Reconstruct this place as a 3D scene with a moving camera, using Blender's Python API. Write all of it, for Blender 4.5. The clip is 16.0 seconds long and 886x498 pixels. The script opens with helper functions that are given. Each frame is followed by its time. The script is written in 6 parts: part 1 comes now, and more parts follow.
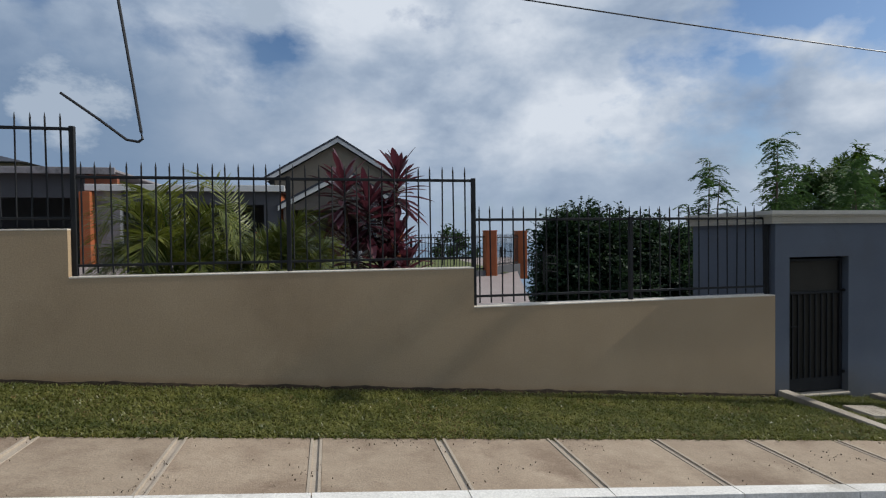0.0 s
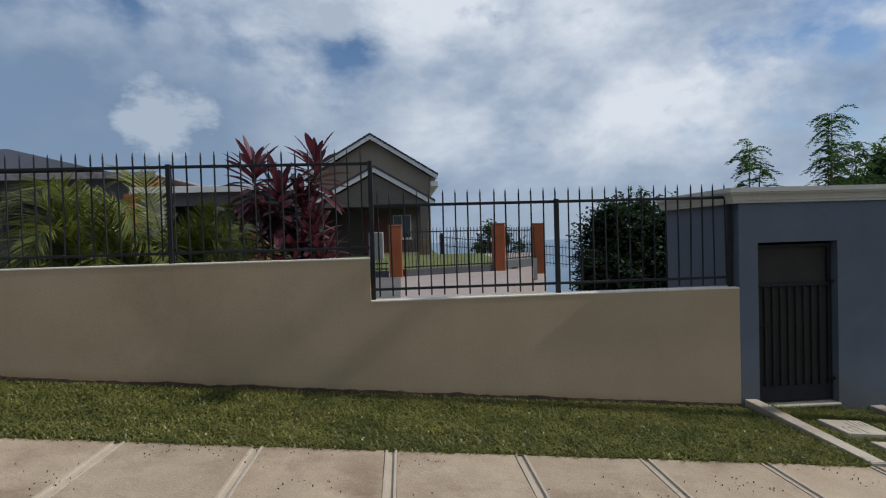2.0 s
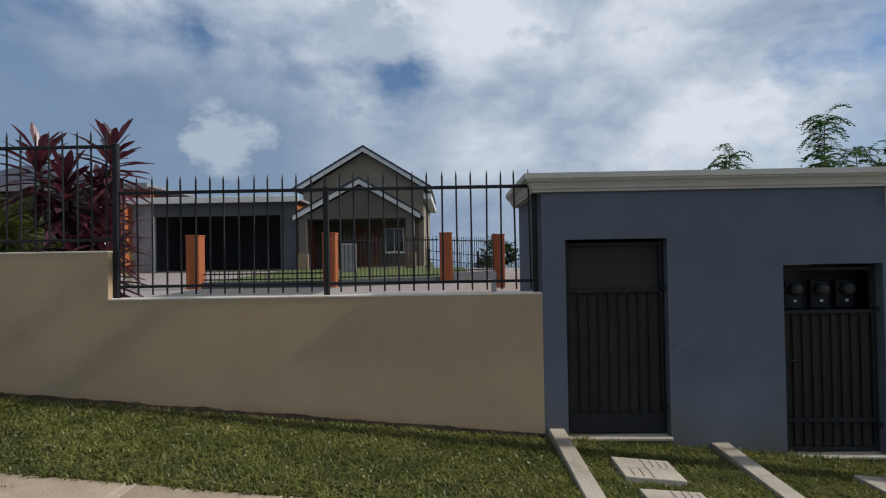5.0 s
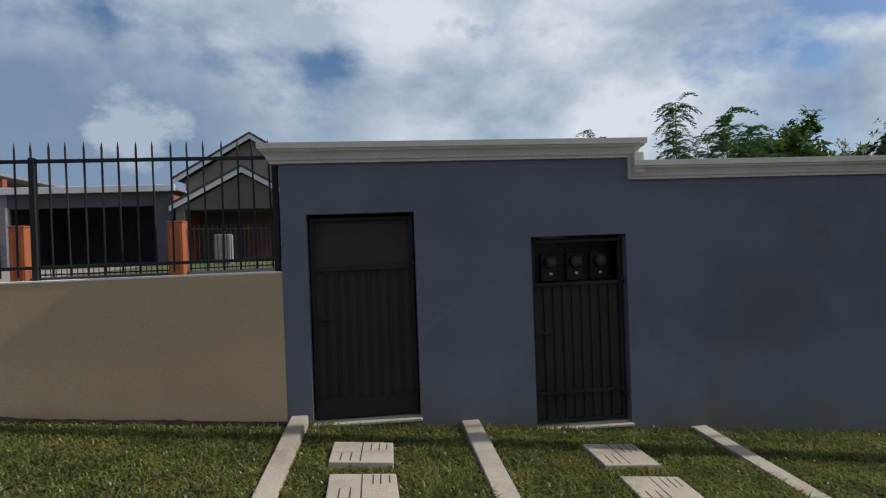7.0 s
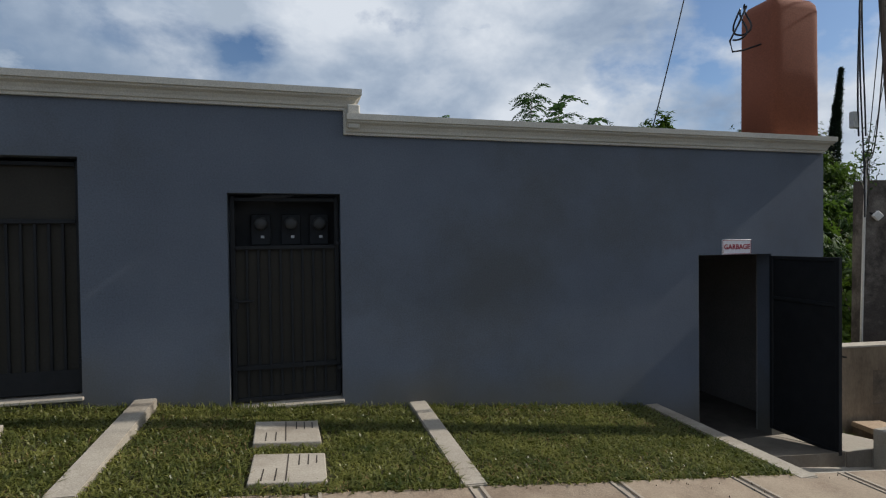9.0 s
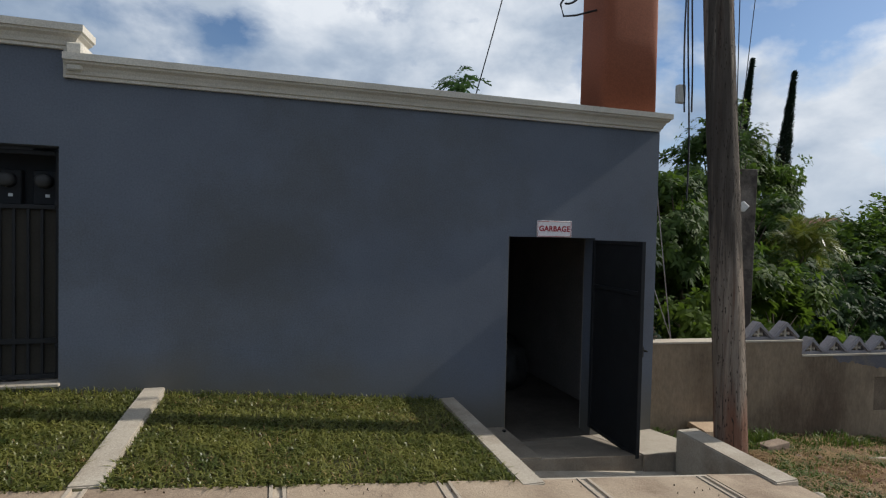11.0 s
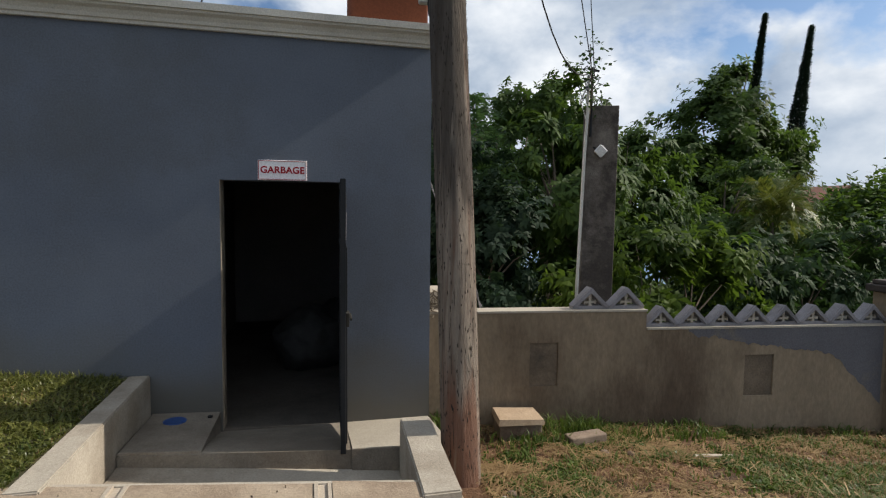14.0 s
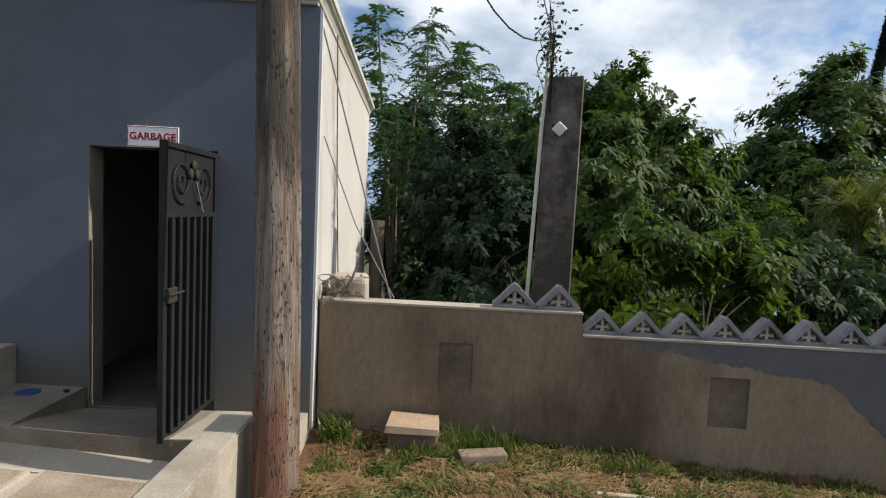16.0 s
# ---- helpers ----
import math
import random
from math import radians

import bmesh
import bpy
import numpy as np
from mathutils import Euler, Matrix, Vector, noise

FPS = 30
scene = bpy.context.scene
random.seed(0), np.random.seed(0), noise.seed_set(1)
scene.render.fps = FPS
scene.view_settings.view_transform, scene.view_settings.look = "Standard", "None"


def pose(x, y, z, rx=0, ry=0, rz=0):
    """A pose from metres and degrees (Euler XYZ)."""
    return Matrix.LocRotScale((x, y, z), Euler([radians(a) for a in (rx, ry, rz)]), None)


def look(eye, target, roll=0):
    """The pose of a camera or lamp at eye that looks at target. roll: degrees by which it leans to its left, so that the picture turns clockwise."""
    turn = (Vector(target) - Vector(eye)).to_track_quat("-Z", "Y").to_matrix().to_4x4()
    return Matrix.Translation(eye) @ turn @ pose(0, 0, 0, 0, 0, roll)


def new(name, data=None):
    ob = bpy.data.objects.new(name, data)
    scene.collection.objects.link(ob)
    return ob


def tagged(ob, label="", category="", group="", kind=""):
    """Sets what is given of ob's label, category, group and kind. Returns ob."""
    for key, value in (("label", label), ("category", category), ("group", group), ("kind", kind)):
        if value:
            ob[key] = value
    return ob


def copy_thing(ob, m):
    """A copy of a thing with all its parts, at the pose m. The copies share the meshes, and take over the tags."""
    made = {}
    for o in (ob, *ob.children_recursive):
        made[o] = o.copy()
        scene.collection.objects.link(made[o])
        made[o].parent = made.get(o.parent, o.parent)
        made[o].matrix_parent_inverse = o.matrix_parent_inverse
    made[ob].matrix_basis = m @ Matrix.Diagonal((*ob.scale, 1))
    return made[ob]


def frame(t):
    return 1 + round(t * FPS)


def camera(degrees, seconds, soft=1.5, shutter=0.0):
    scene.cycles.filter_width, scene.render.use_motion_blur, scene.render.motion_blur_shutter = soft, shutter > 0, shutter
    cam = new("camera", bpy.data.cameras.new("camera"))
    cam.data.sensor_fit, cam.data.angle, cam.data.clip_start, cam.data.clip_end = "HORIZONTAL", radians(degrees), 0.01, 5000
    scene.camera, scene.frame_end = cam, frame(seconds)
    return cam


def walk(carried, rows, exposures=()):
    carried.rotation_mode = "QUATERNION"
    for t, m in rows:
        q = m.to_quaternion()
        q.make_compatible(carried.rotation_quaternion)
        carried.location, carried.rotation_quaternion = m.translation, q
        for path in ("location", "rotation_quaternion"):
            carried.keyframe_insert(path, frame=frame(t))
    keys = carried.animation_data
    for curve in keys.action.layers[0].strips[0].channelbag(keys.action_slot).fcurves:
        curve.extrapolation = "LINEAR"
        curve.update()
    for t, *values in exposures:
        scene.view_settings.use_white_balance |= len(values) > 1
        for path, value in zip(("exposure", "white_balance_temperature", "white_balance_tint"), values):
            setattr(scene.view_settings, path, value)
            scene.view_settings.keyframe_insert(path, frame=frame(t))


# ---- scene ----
cam = camera(78.4, 16.0, 1.2)
PATH = [
    (0, (-6.103, -6.47, 2.305), (-5.692, -4.513, 2.262), -0.7),
    (0.5, (-5.62, -6.338, 2.287), (-5.187, -4.387, 2.226), -0.45),
    (1, (-5.134, -6.346, 2.24), (-4.805, -4.374, 2.185), 0.3),
    (1.5, (-4.593, -6.236, 2.165), (-4.336, -4.253, 2.121), -0.02),
    (2, (-3.99, -6.17, 2.148), (-3.84, -4.177, 2.102), -1.65),
    (2.5, (-3.482, -6.036, 2.086), (-3.381, -4.039, 2.056), -2.07),
    (3, (-2.889, -5.917, 2.001), (-2.865, -3.917, 1.999), -2.9),
    (3.2, (-2.638, -5.864, 2.026), (-2.659, -3.864, 2.021), -2.72),
    (5.3, (-0.614, -5.406, 1.785), (-0.628, -3.406, 1.82), -0.5),
    (5.5, (-0.415, -5.409, 1.769), (-0.39, -3.409, 1.807), 0.1),
    (6, (0.009, -5.3, 1.713), (0.138, -3.305, 1.733), 0.1),
    (6.5, (0.448, -5.232, 1.654), (0.63, -3.24, 1.673), -0.1),
    (7, (0.916, -5.18, 1.618), (1.144, -3.193, 1.61), -2.1),
    (7.5, (1.319, -5.074, 1.543), (1.636, -3.099, 1.518), -2.0),
    (8, (1.954, -5.071, 1.517), (2.281, -3.099, 1.464), -2.0),
    (8.5, (2.461, -5.039, 1.37), (2.955, -3.101, 1.334), -1.3),
    (9, (2.96, -5.06, 1.246), (3.48, -3.129, 1.214), -0.7),
    (9.5, (3.504, -5.026, 1.209), (4.055, -3.105, 1.154), 0.2),
    (10, (3.985, -5.02, 1.15), (4.567, -3.107, 1.091), 2.1),
    (10.2, (4.196, -5.036, 1.131), (4.781, -3.124, 1.079), 1.8),
    (12.3, (6.272, -5.018, 0.961), (6.842, -3.102, 0.892), 0.6),
    (12.5, (6.474, -5.025, 0.954), (7.027, -3.104, 0.871), 0.5),
    (13, (6.969, -4.95, 0.915), (7.495, -3.023, 0.811), 0.2),
    (13.5, (7.491, -4.922, 0.849), (7.984, -2.987, 0.733), 1.0),
    (14, (7.991, -4.758, 0.786), (8.455, -2.817, 0.656), 0.6),
    (14.5, (8.482, -4.653, 0.74), (8.895, -2.701, 0.603), 0.3),
    (15, (8.849, -4.513, 0.729), (9.187, -2.546, 0.6), 3.6),
    (15.5, (9.312, -4.439, 0.679), (9.489, -2.451, 0.547), 2.9),
    (16, (9.797, -4.447, 0.635), (9.915, -2.454, 0.503), 2.5),
]
walk(cam, [(t, look(eye, target, roll)) for t, eye, target, roll in PATH],
     exposures=[(0, -0.03, 6230, 10), (3, 0.0, 6270, 10), (7, -0.01, 6300, 10), (9, 0.0, 6320, 10), (9.5, 0.09, 6370, 10), (12.5, 0.25, 6560, 10), (13, 0.35, 6640, 10), (14.5, 0.38, 6600, 10), (15, 0.33, 6460, 10), (16, 0.52, 6560, 10)])

# ---- light ----
SUN_DIR = Vector((1.0, -0.05, 0.76)).normalized()      # towards the sun, almost along the street wall
sun_data = bpy.data.lights.new("sun", "SUN")
sun_data.energy, sun_data.angle, sun_data.color = 3.7, radians(0.55), (1.0, 0.94, 0.84)
sun_lamp = new("sun", sun_data)
sun_lamp.rotation_mode = "QUATERNION"
sun_lamp.rotation_quaternion = SUN_DIR.to_track_quat("Z", "Y")

world = bpy.data.worlds.new("sky")
scene.world = world
world.use_nodes = True


def build_sky():
    nt = world.node_tree
    nt.nodes.clear()
    N, L = nt.nodes.new, nt.links.new
    out, bg = N("ShaderNodeOutputWorld"), N("ShaderNodeBackground")
    sky = N("ShaderNodeTexSky")
    sky.sky_type, sky.sun_disc = "NISHITA", False
    sky.sun_elevation = math.asin(SUN_DIR.z)
    sky.sun_rotation = math.atan2(SUN_DIR.x, SUN_DIR.y)
    sky.air_density, sky.dust_density = 1.0, 1.0
    co = N("ShaderNodeTexCoord")
    sep = N("ShaderNodeSeparateXYZ")
    L(co.outputs["Generated"], sep.inputs[0])
    flat = N("ShaderNodeMapping"); flat.inputs["Scale"].default_value = (1.0, 1.0, 1.65)
    L(co.outputs["Generated"], flat.inputs[0])

    def fbm(scale, detail, rough, off):
        m = N("ShaderNodeMapping"); m.inputs["Location"].default_value = off
        L(flat.outputs[0], m.inputs[0])
        n = N("ShaderNodeTexNoise"); n.inputs["Scale"].default_value = scale
        n.inputs["Detail"].default_value, n.inputs["Roughness"].default_value = detail, rough
        n.inputs["Distortion"].default_value = 0.12
        L(m.outputs[0], n.inputs["Vector"])
        return n.outputs["Fac"]

    def math_node(kind, x, y):
        k = N("ShaderNodeMath"); k.operation = kind
        for i, v in enumerate((x, y)):
            if isinstance(v, (int, float)):
                k.inputs[i].default_value = v
            else:
                L(v, k.inputs[i])
        return k.outputs[0]

    def gap(az, el, wide):
        """1 at a clear patch of the sky, falling to 0 at its rim."""
        a, e = radians(az), radians(el)
        d = N("ShaderNodeVectorMath"); d.operation = "DOT_PRODUCT"
        L(co.outputs["Generated"], d.inputs[0])
        d.inputs[1].default_value = (math.sin(a) * math.cos(e), math.cos(a) * math.cos(e), math.sin(e))
        k = N("ShaderNodeMapRange"); k.inputs["From Min"].default_value, k.inputs["From Max"].default_value = math.cos(radians(wide)), math.cos(radians(wide * 0.2))
        L(d.outputs["Value"], k.inputs[0])
        return k.outputs[0]
    gaps = gap(-15, 21, 11)
    for g in (gap(-4, 17, 7), gap(43, 22, 10), gap(52, 17, 8), gap(66, 20, 9), gap(-40, 14, 14)):
        gaps = math_node("MAXIMUM", gaps, g)
    dens = math_node("SUBTRACT", fbm(3.2, 12, 0.55, (1.3, 0.4, 0.2)), math_node("MULTIPLY", gaps, 0.10))
    cover = N("ShaderNodeValToRGB")
    L(dens, cover.inputs[0])
    cover.color_ramp.elements[0].position, cover.color_ramp.elements[1].position = 0.335, 0.45
    body = N("ShaderNodeValToRGB")
    glow = N("ShaderNodeMapRange")
    glow.inputs["From Min"].default_value, glow.inputs["From Max"].default_value = -0.6, 0.8
    glow.inputs["To Min"].default_value, glow.inputs["To Max"].default_value = -0.055, 0.085
    L(sep.outputs["X"], glow.inputs[0])
    lift = N("ShaderNodeMapRange")
    lift.inputs["From Min"].default_value, lift.inputs["From Max"].default_value = 0.05, 0.3
    lift.inputs["To Min"].default_value, lift.inputs["To Max"].default_value = -0.04, 0.05
    L(sep.outputs["Z"], lift.inputs[0])
    L(math_node("ADD", math_node("ADD", fbm(3.9, 12, 0.55, (4.1, 2.2, 1)), glow.outputs[0]), lift.outputs[0]), body.inputs[0])
    e = body.color_ramp.elements
    e[0].position, e[0].color = 0.34, (0.20, 0.275, 0.40, 1)
    e[1].position, e[1].color = 0.69, (0.74, 0.78, 0.83, 1)
    mid = e.new(0.50); mid.color = (0.40, 0.475, 0.58, 1)
    blue = N("ShaderNodeMix"); blue.data_type = "RGBA"; blue.blend_type = "MULTIPLY"; blue.inputs["Factor"].default_value = 1.0
    L(sky.outputs[0], blue.inputs["A"]); blue.inputs["B"].default_value = (0.07, 0.082, 0.095, 1)
    mix = N("ShaderNodeMix"); mix.data_type = "RGBA"
    L(cover.outputs[0], mix.inputs["Factor"]); L(blue.outputs["Result"], mix.inputs["A"]); L(body.outputs[0], mix.inputs["B"])
    haze = N("ShaderNodeMapRange")
    haze.inputs["From Min"].default_value, haze.inputs["From Max"].default_value = 0.0, 0.17
    haze.inputs["To Min"].default_value, haze.inputs["To Max"].default_value = 0.7, 0.0
    L(sep.outputs["Z"], haze.inputs[0])
    tone = N("ShaderNodeMix"); tone.data_type = "RGBA"
    tone.inputs["A"].default_value, tone.inputs["B"].default_value = (0.24, 0.34, 0.49, 1), (0.47, 0.545, 0.635, 1)
    side = N("ShaderNodeMapRange"); side.inputs["From Min"].default_value, side.inputs["From Max"].default_value = -0.3, 0.55
    L(sep.outputs["X"], side.inputs[0]); L(side.outputs[0], tone.inputs["Factor"])
    hz = N("ShaderNodeMix"); hz.data_type = "RGBA"
    L(haze.outputs[0], hz.inputs["Factor"]); L(mix.outputs["Result"], hz.inputs["A"]); L(tone.outputs["Result"], hz.inputs["B"])
    west = N("ShaderNodeMapRange"); west.inputs["From Min"].default_value, west.inputs["From Max"].default_value = 0.12, -0.30
    L(sep.outputs["X"], west.inputs[0])
    band = N("ShaderNodeMapRange"); band.inputs["From Min"].default_value, band.inputs["From Max"].default_value = 0.40, 0.22
    L(math_node("ADD", sep.outputs["Z"], math_node("MULTIPLY", math_node("SUBTRACT", fbm(4.2, 9, 0.55, (7.1, 3.3, 2.0)), 0.5), 0.35)), band.inputs[0])
    bank = N("ShaderNodeMix"); bank.data_type = "RGBA"; bank.inputs["B"].default_value = (0.20, 0.285, 0.41, 1)
    L(math_node("MULTIPLY", math_node("MULTIPLY", west.outputs[0], band.outputs[0]), 0.9), bank.inputs["Factor"])
    L(hz.outputs["Result"], bank.inputs["A"])
    puff = N("ShaderNodeMapRange"); puff.inputs["From Min"].default_value, puff.inputs["From Max"].default_value = 0.78, 1.02
    bulge = gap(-22.3, 11.6, 4.3)
    for g in (gap(-20.0, 12.4, 3.2), gap(-24.6, 11.2, 2.6), gap(-9, 24, 4.2), gap(-6.5, 22.5, 3.4)):
        bulge = math_node("MAXIMUM", bulge, g)
    L(math_node("ADD", math_node("MULTIPLY", bulge, 0.40), math_node("MULTIPLY", fbm(13.0, 10, 0.62, (2.2, 5.1, 0.4)), 1.3)), puff.inputs[0])
    heap = N("ShaderNodeMix"); heap.data_type = "RGBA"; heap.inputs["B"].default_value = (0.42, 0.49, 0.58, 1)
    L(math_node("MULTIPLY", puff.outputs[0], math_node("GREATER_THAN", bulge, 0.001)), heap.inputs["Factor"]); L(bank.outputs["Result"], heap.inputs["A"])
    L(heap.outputs["Result"], bg.inputs["Color"])
    bg.inputs["Strength"].default_value = 0.95
    L(bg.outputs[0], out.inputs["Surface"])


build_sky()


# ---- materials ----
def material(name, c1, c2, scale=3.0, rough=0.85, bump=0.15, fine=90.0, c3=None, stain=0.0, metal=0.0, streak=(1, 1, 1), random_tint=0.0, island=False, spec=0.4, bump_size=0.01):
    """Two noise scales of colour, optional stains of a third colour, fine relief, all at real-world size."""
    m = bpy.data.materials.new(name)
    m.use_nodes = True
    nt = m.node_tree
    N, L = nt.nodes.new, nt.links.new
    p = nt.nodes["Principled BSDF"]
    p.inputs["Roughness"].default_value, p.inputs["Metallic"].default_value = rough, metal
    p.inputs["Specular IOR Level"].default_value = spec
    geo = N("ShaderNodeNewGeometry")
    mp = N("ShaderNodeMapping"); mp.inputs["Scale"].default_value = streak
    L(geo.outputs["Position"], mp.inputs[0])

    def noise_at(s, d=6, r=0.6):
        n = N("ShaderNodeTexNoise")
        n.inputs["Scale"].default_value, n.inputs["Detail"].default_value, n.inputs["Roughness"].default_value = s, d, r
        L(mp.outputs[0], n.inputs["Vector"])
        return n.outputs["Fac"]

    def ramp(sock, a, b):
        r = N("ShaderNodeMapRange"); r.inputs["From Min"].default_value, r.inputs["From Max"].default_value = a, b
        L(sock, r.inputs[0])
        return r.outputs[0]

    def mixc(fac, a, b, kind="MIX"):
        x = N("ShaderNodeMix"); x.data_type = "RGBA"; x.blend_type = kind
        if isinstance(fac, float):
            x.inputs["Factor"].default_value = fac
        else:
            L(fac, x.inputs["Factor"])
        for key, v in (("A", a), ("B", b)):
            if isinstance(v, tuple):
                x.inputs[key].default_value = (*v, 1)
            else:
                L(v, x.inputs[key])
        return x.outputs["Result"]
    grain = noise_at(fine, 4, 0.65)
    col = mixc(ramp(noise_at(scale), 0.3, 0.7), c1, c2)
    if c3:
        col = mixc(ramp(noise_at(scale * 0.37, 8, 0.68), 0.58 - stain * 0.25, 0.72 - stain * 0.15), col, c3)
    g = N("ShaderNodeMapRange"); g.inputs["From Min"].default_value, g.inputs["From Max"].default_value = 0.25, 0.75
    g.inputs["To Min"].default_value, g.inputs["To Max"].default_value = 0.78, 1.18
    L(grain, g.inputs[0])
    gc = N("ShaderNodeCombineColor"); [L(g.outputs[0], gc.inputs[i]) for i in range(3)]
    col = mixc(1.0, col, gc.outputs[0], "MULTIPLY")
    if random_tint:
        src = geo.outputs["Random Per Island"] if island else N("ShaderNodeObjectInfo").outputs["Random"]
        t = N("ShaderNodeMapRange"); t.inputs["To Min"].default_value, t.inputs["To Max"].default_value = 1 - random_tint, 1 + random_tint
        L(src, t.inputs[0])
        tc = N("ShaderNodeCombineColor"); [L(t.outputs[0], tc.inputs[i]) for i in range(3)]
        col = mixc(1.0, col, tc.outputs[0], "MULTIPLY")
    L(col, p.inputs["Base Color"])
    if bump:
        b = N("ShaderNodeBump"); b.inputs["Strength"].default_value, b.inputs["Distance"].default_value = bump, bump_size
        add = N("ShaderNodeMath"); add.operation = "ADD"
        L(grain, add.inputs[0]); L(noise_at(fine * 0.22, 5, 0.6), add.inputs[1])
        L(add.outputs[0], b.inputs["Height"]); L(b.outputs[0], p.inputs["Normal"])
    return m


def leaf_material(name, c1, c2, light, rough=0.45, spread=1.2, spec=0.12):
    """Leaves that let part of the light through, each one a little different."""
    m = bpy.data.materials.new(name)
    m.use_nodes = True
    nt = m.node_tree
    N, L = nt.nodes.new, nt.links.new
    p, out = nt.nodes["Principled BSDF"], nt.nodes["Material Output"]
    p.inputs["Roughness"].default_value = rough
    p.inputs["Specular IOR Level"].default_value = spec
    geo = N("ShaderNodeNewGeometry")
    r = N("ShaderNodeValToRGB")
    r.color_ramp.elements[0].color, r.color_ramp.elements[1].color = (*c1, 1), (*c2, 1)
    n = N("ShaderNodeTexNoise"); n.inputs["Scale"].default_value = spread
    L(geo.outputs["Position"], n.inputs["Vector"])
    a = N("ShaderNodeMath"); a.operation = "MULTIPLY_ADD"; a.inputs[1].default_value = 0.55
    L(geo.outputs["Random Per Island"], a.inputs[0])
    s = N("ShaderNodeMath"); s.operation = "MULTIPLY_ADD"; s.inputs[1].default_value, s.inputs[2].default_value = 1.4, -0.45
    L(n.outputs["Fac"], s.inputs[0]); L(s.outputs[0], a.inputs[2])
    L(a.outputs[0], r.inputs[0]); L(r.outputs[0], p.inputs["Base Color"])
    tr = N("ShaderNodeBsdfTranslucent"); tr.inputs["Color"].default_value = (*light, 1)
    mix = N("ShaderNodeMixShader"); mix.inputs[0].default_value = 0.28
    L(p.outputs[0], mix.inputs[1]); L(tr.outputs[0], mix.inputs[2]); L(mix.outputs[0], out.inputs["Surface"])
    return m


def foot_tint(m, foot_colour, height):
    """Tints the foot of a wall that follows the sloping street, in uneven tongues."""
    nt = m.node_tree
    N, L = nt.nodes.new, nt.links.new
    p = nt.nodes["Principled BSDF"]
    geo, d = N("ShaderNodeNewGeometry"), N("ShaderNodeVectorMath")
    d.operation = "DOT_PRODUCT"; d.inputs[1].default_value = (0.0925, 0, 1)
    L(geo.outputs["Position"], d.inputs[0])
    n = N("ShaderNodeTexNoise"); n.inputs["Scale"].default_value, n.inputs["Detail"].default_value = 1.3, 8
    L(geo.outputs["Position"], n.inputs["Vector"])
    a = N("ShaderNodeMath"); a.operation = "MULTIPLY_ADD"; a.inputs[1].default_value = -1.5 * height
    L(n.outputs["Fac"], a.inputs[0]); L(d.outputs["Value"], a.inputs[2])
    k = N("ShaderNodeMapRange"); k.inputs["From Min"].default_value, k.inputs["From Max"].default_value = -1.0 * height, 0.15 * height
    k.inputs["To Min"].default_value, k.inputs["To Max"].default_value = 0.85, 0.0
    L(a.outputs[0], k.inputs[0])
    x = N("ShaderNodeMix"); x.data_type = "RGBA"; x.inputs["B"].default_value = (*foot_colour, 1)
    col = p.inputs["Base Color"].links[0].from_socket
    L(k.outputs[0], x.inputs["Factor"]); L(col, x.inputs["A"]); L(x.outputs["Result"], p.inputs["Base Color"])


def pole_stain(m):
    """A black weathered band on the upper shaft and a red-brown one on the lower, broken up along the grain."""
    nt = m.node_tree
    N, L = nt.nodes.new, nt.links.new
    p = nt.nodes["Principled BSDF"]
    geo, sep = N("ShaderNodeNewGeometry"), N("ShaderNodeSeparateXYZ")
    L(geo.outputs["Position"], sep.inputs[0])
    mp = N("ShaderNodeMapping"); mp.inputs["Scale"].default_value = (9, 9, 0.5)
    L(geo.outputs["Position"], mp.inputs[0])
    n = N("ShaderNodeTexNoise"); n.inputs["Scale"].default_value, n.inputs["Detail"].default_value = 1.6, 8
    L(mp.outputs[0], n.inputs["Vector"])
    col = p.inputs["Base Color"].links[0].from_socket
    for z0, z1, a, b, c in ((0.35, 1.2, 0.40, 0.54, (0.04, 0.032, 0.027)), (0.25, -0.7, 0.38, 0.58, (0.19, 0.068, 0.033))):
        k = N("ShaderNodeMapRange"); k.inputs["From Min"].default_value, k.inputs["From Max"].default_value = z0, z1
        k.inputs["To Min"].default_value, k.inputs["To Max"].default_value = -0.35, 0.06
        L(sep.outputs["Z"], k.inputs[0])
        s = N("ShaderNodeMath"); s.operation = "ADD"; L(n.outputs["Fac"], s.inputs[0]); L(k.outputs[0], s.inputs[1])
        f = N("ShaderNodeMapRange"); f.inputs["From Min"].default_value, f.inputs["From Max"].default_value = a, b
        f.inputs["To Max"].default_value = 0.75
        L(s.outputs[0], f.inputs[0])
        x = N("ShaderNodeMix"); x.data_type = "RGBA"; x.inputs["B"].default_value = (*c, 1)
        L(f.outputs[0], x.inputs["Factor"]); L(col, x.inputs["A"])
        col = x.outputs["Result"]
    L(col, p.inputs["Base Color"])


M_BEIGE = material("beige_wall_paint", (0.365, 0.268, 0.165), (0.415, 0.31, 0.195), 1.1, 0.9, 0.2, 70, (0.31, 0.225, 0.138), 0.14)
# Brown stain band along the foot of the beige wall.
foot_tint(M_BEIGE, (0.30, 0.195, 0.105), 0.12)
M_BLOCK = material("stained_concrete_block", (0.19, 0.135, 0.098), (0.28, 0.21, 0.155), 6, 0.9, 0.6, 60, (0.13, 0.085, 0.06), 0.4)
M_FOOT = material("dark_earth_brown", (0.045, 0.032, 0.02), (0.085, 0.06, 0.038), 6, 0.95, 0.5, 50, (0.16, 0.11, 0.065), 0.25)
M_LID = material("tan_concrete_lid", (0.36, 0.255, 0.165), (0.46, 0.34, 0.23), 5, 0.9, 0.4, 60, (0.22, 0.14, 0.085), 0.3)
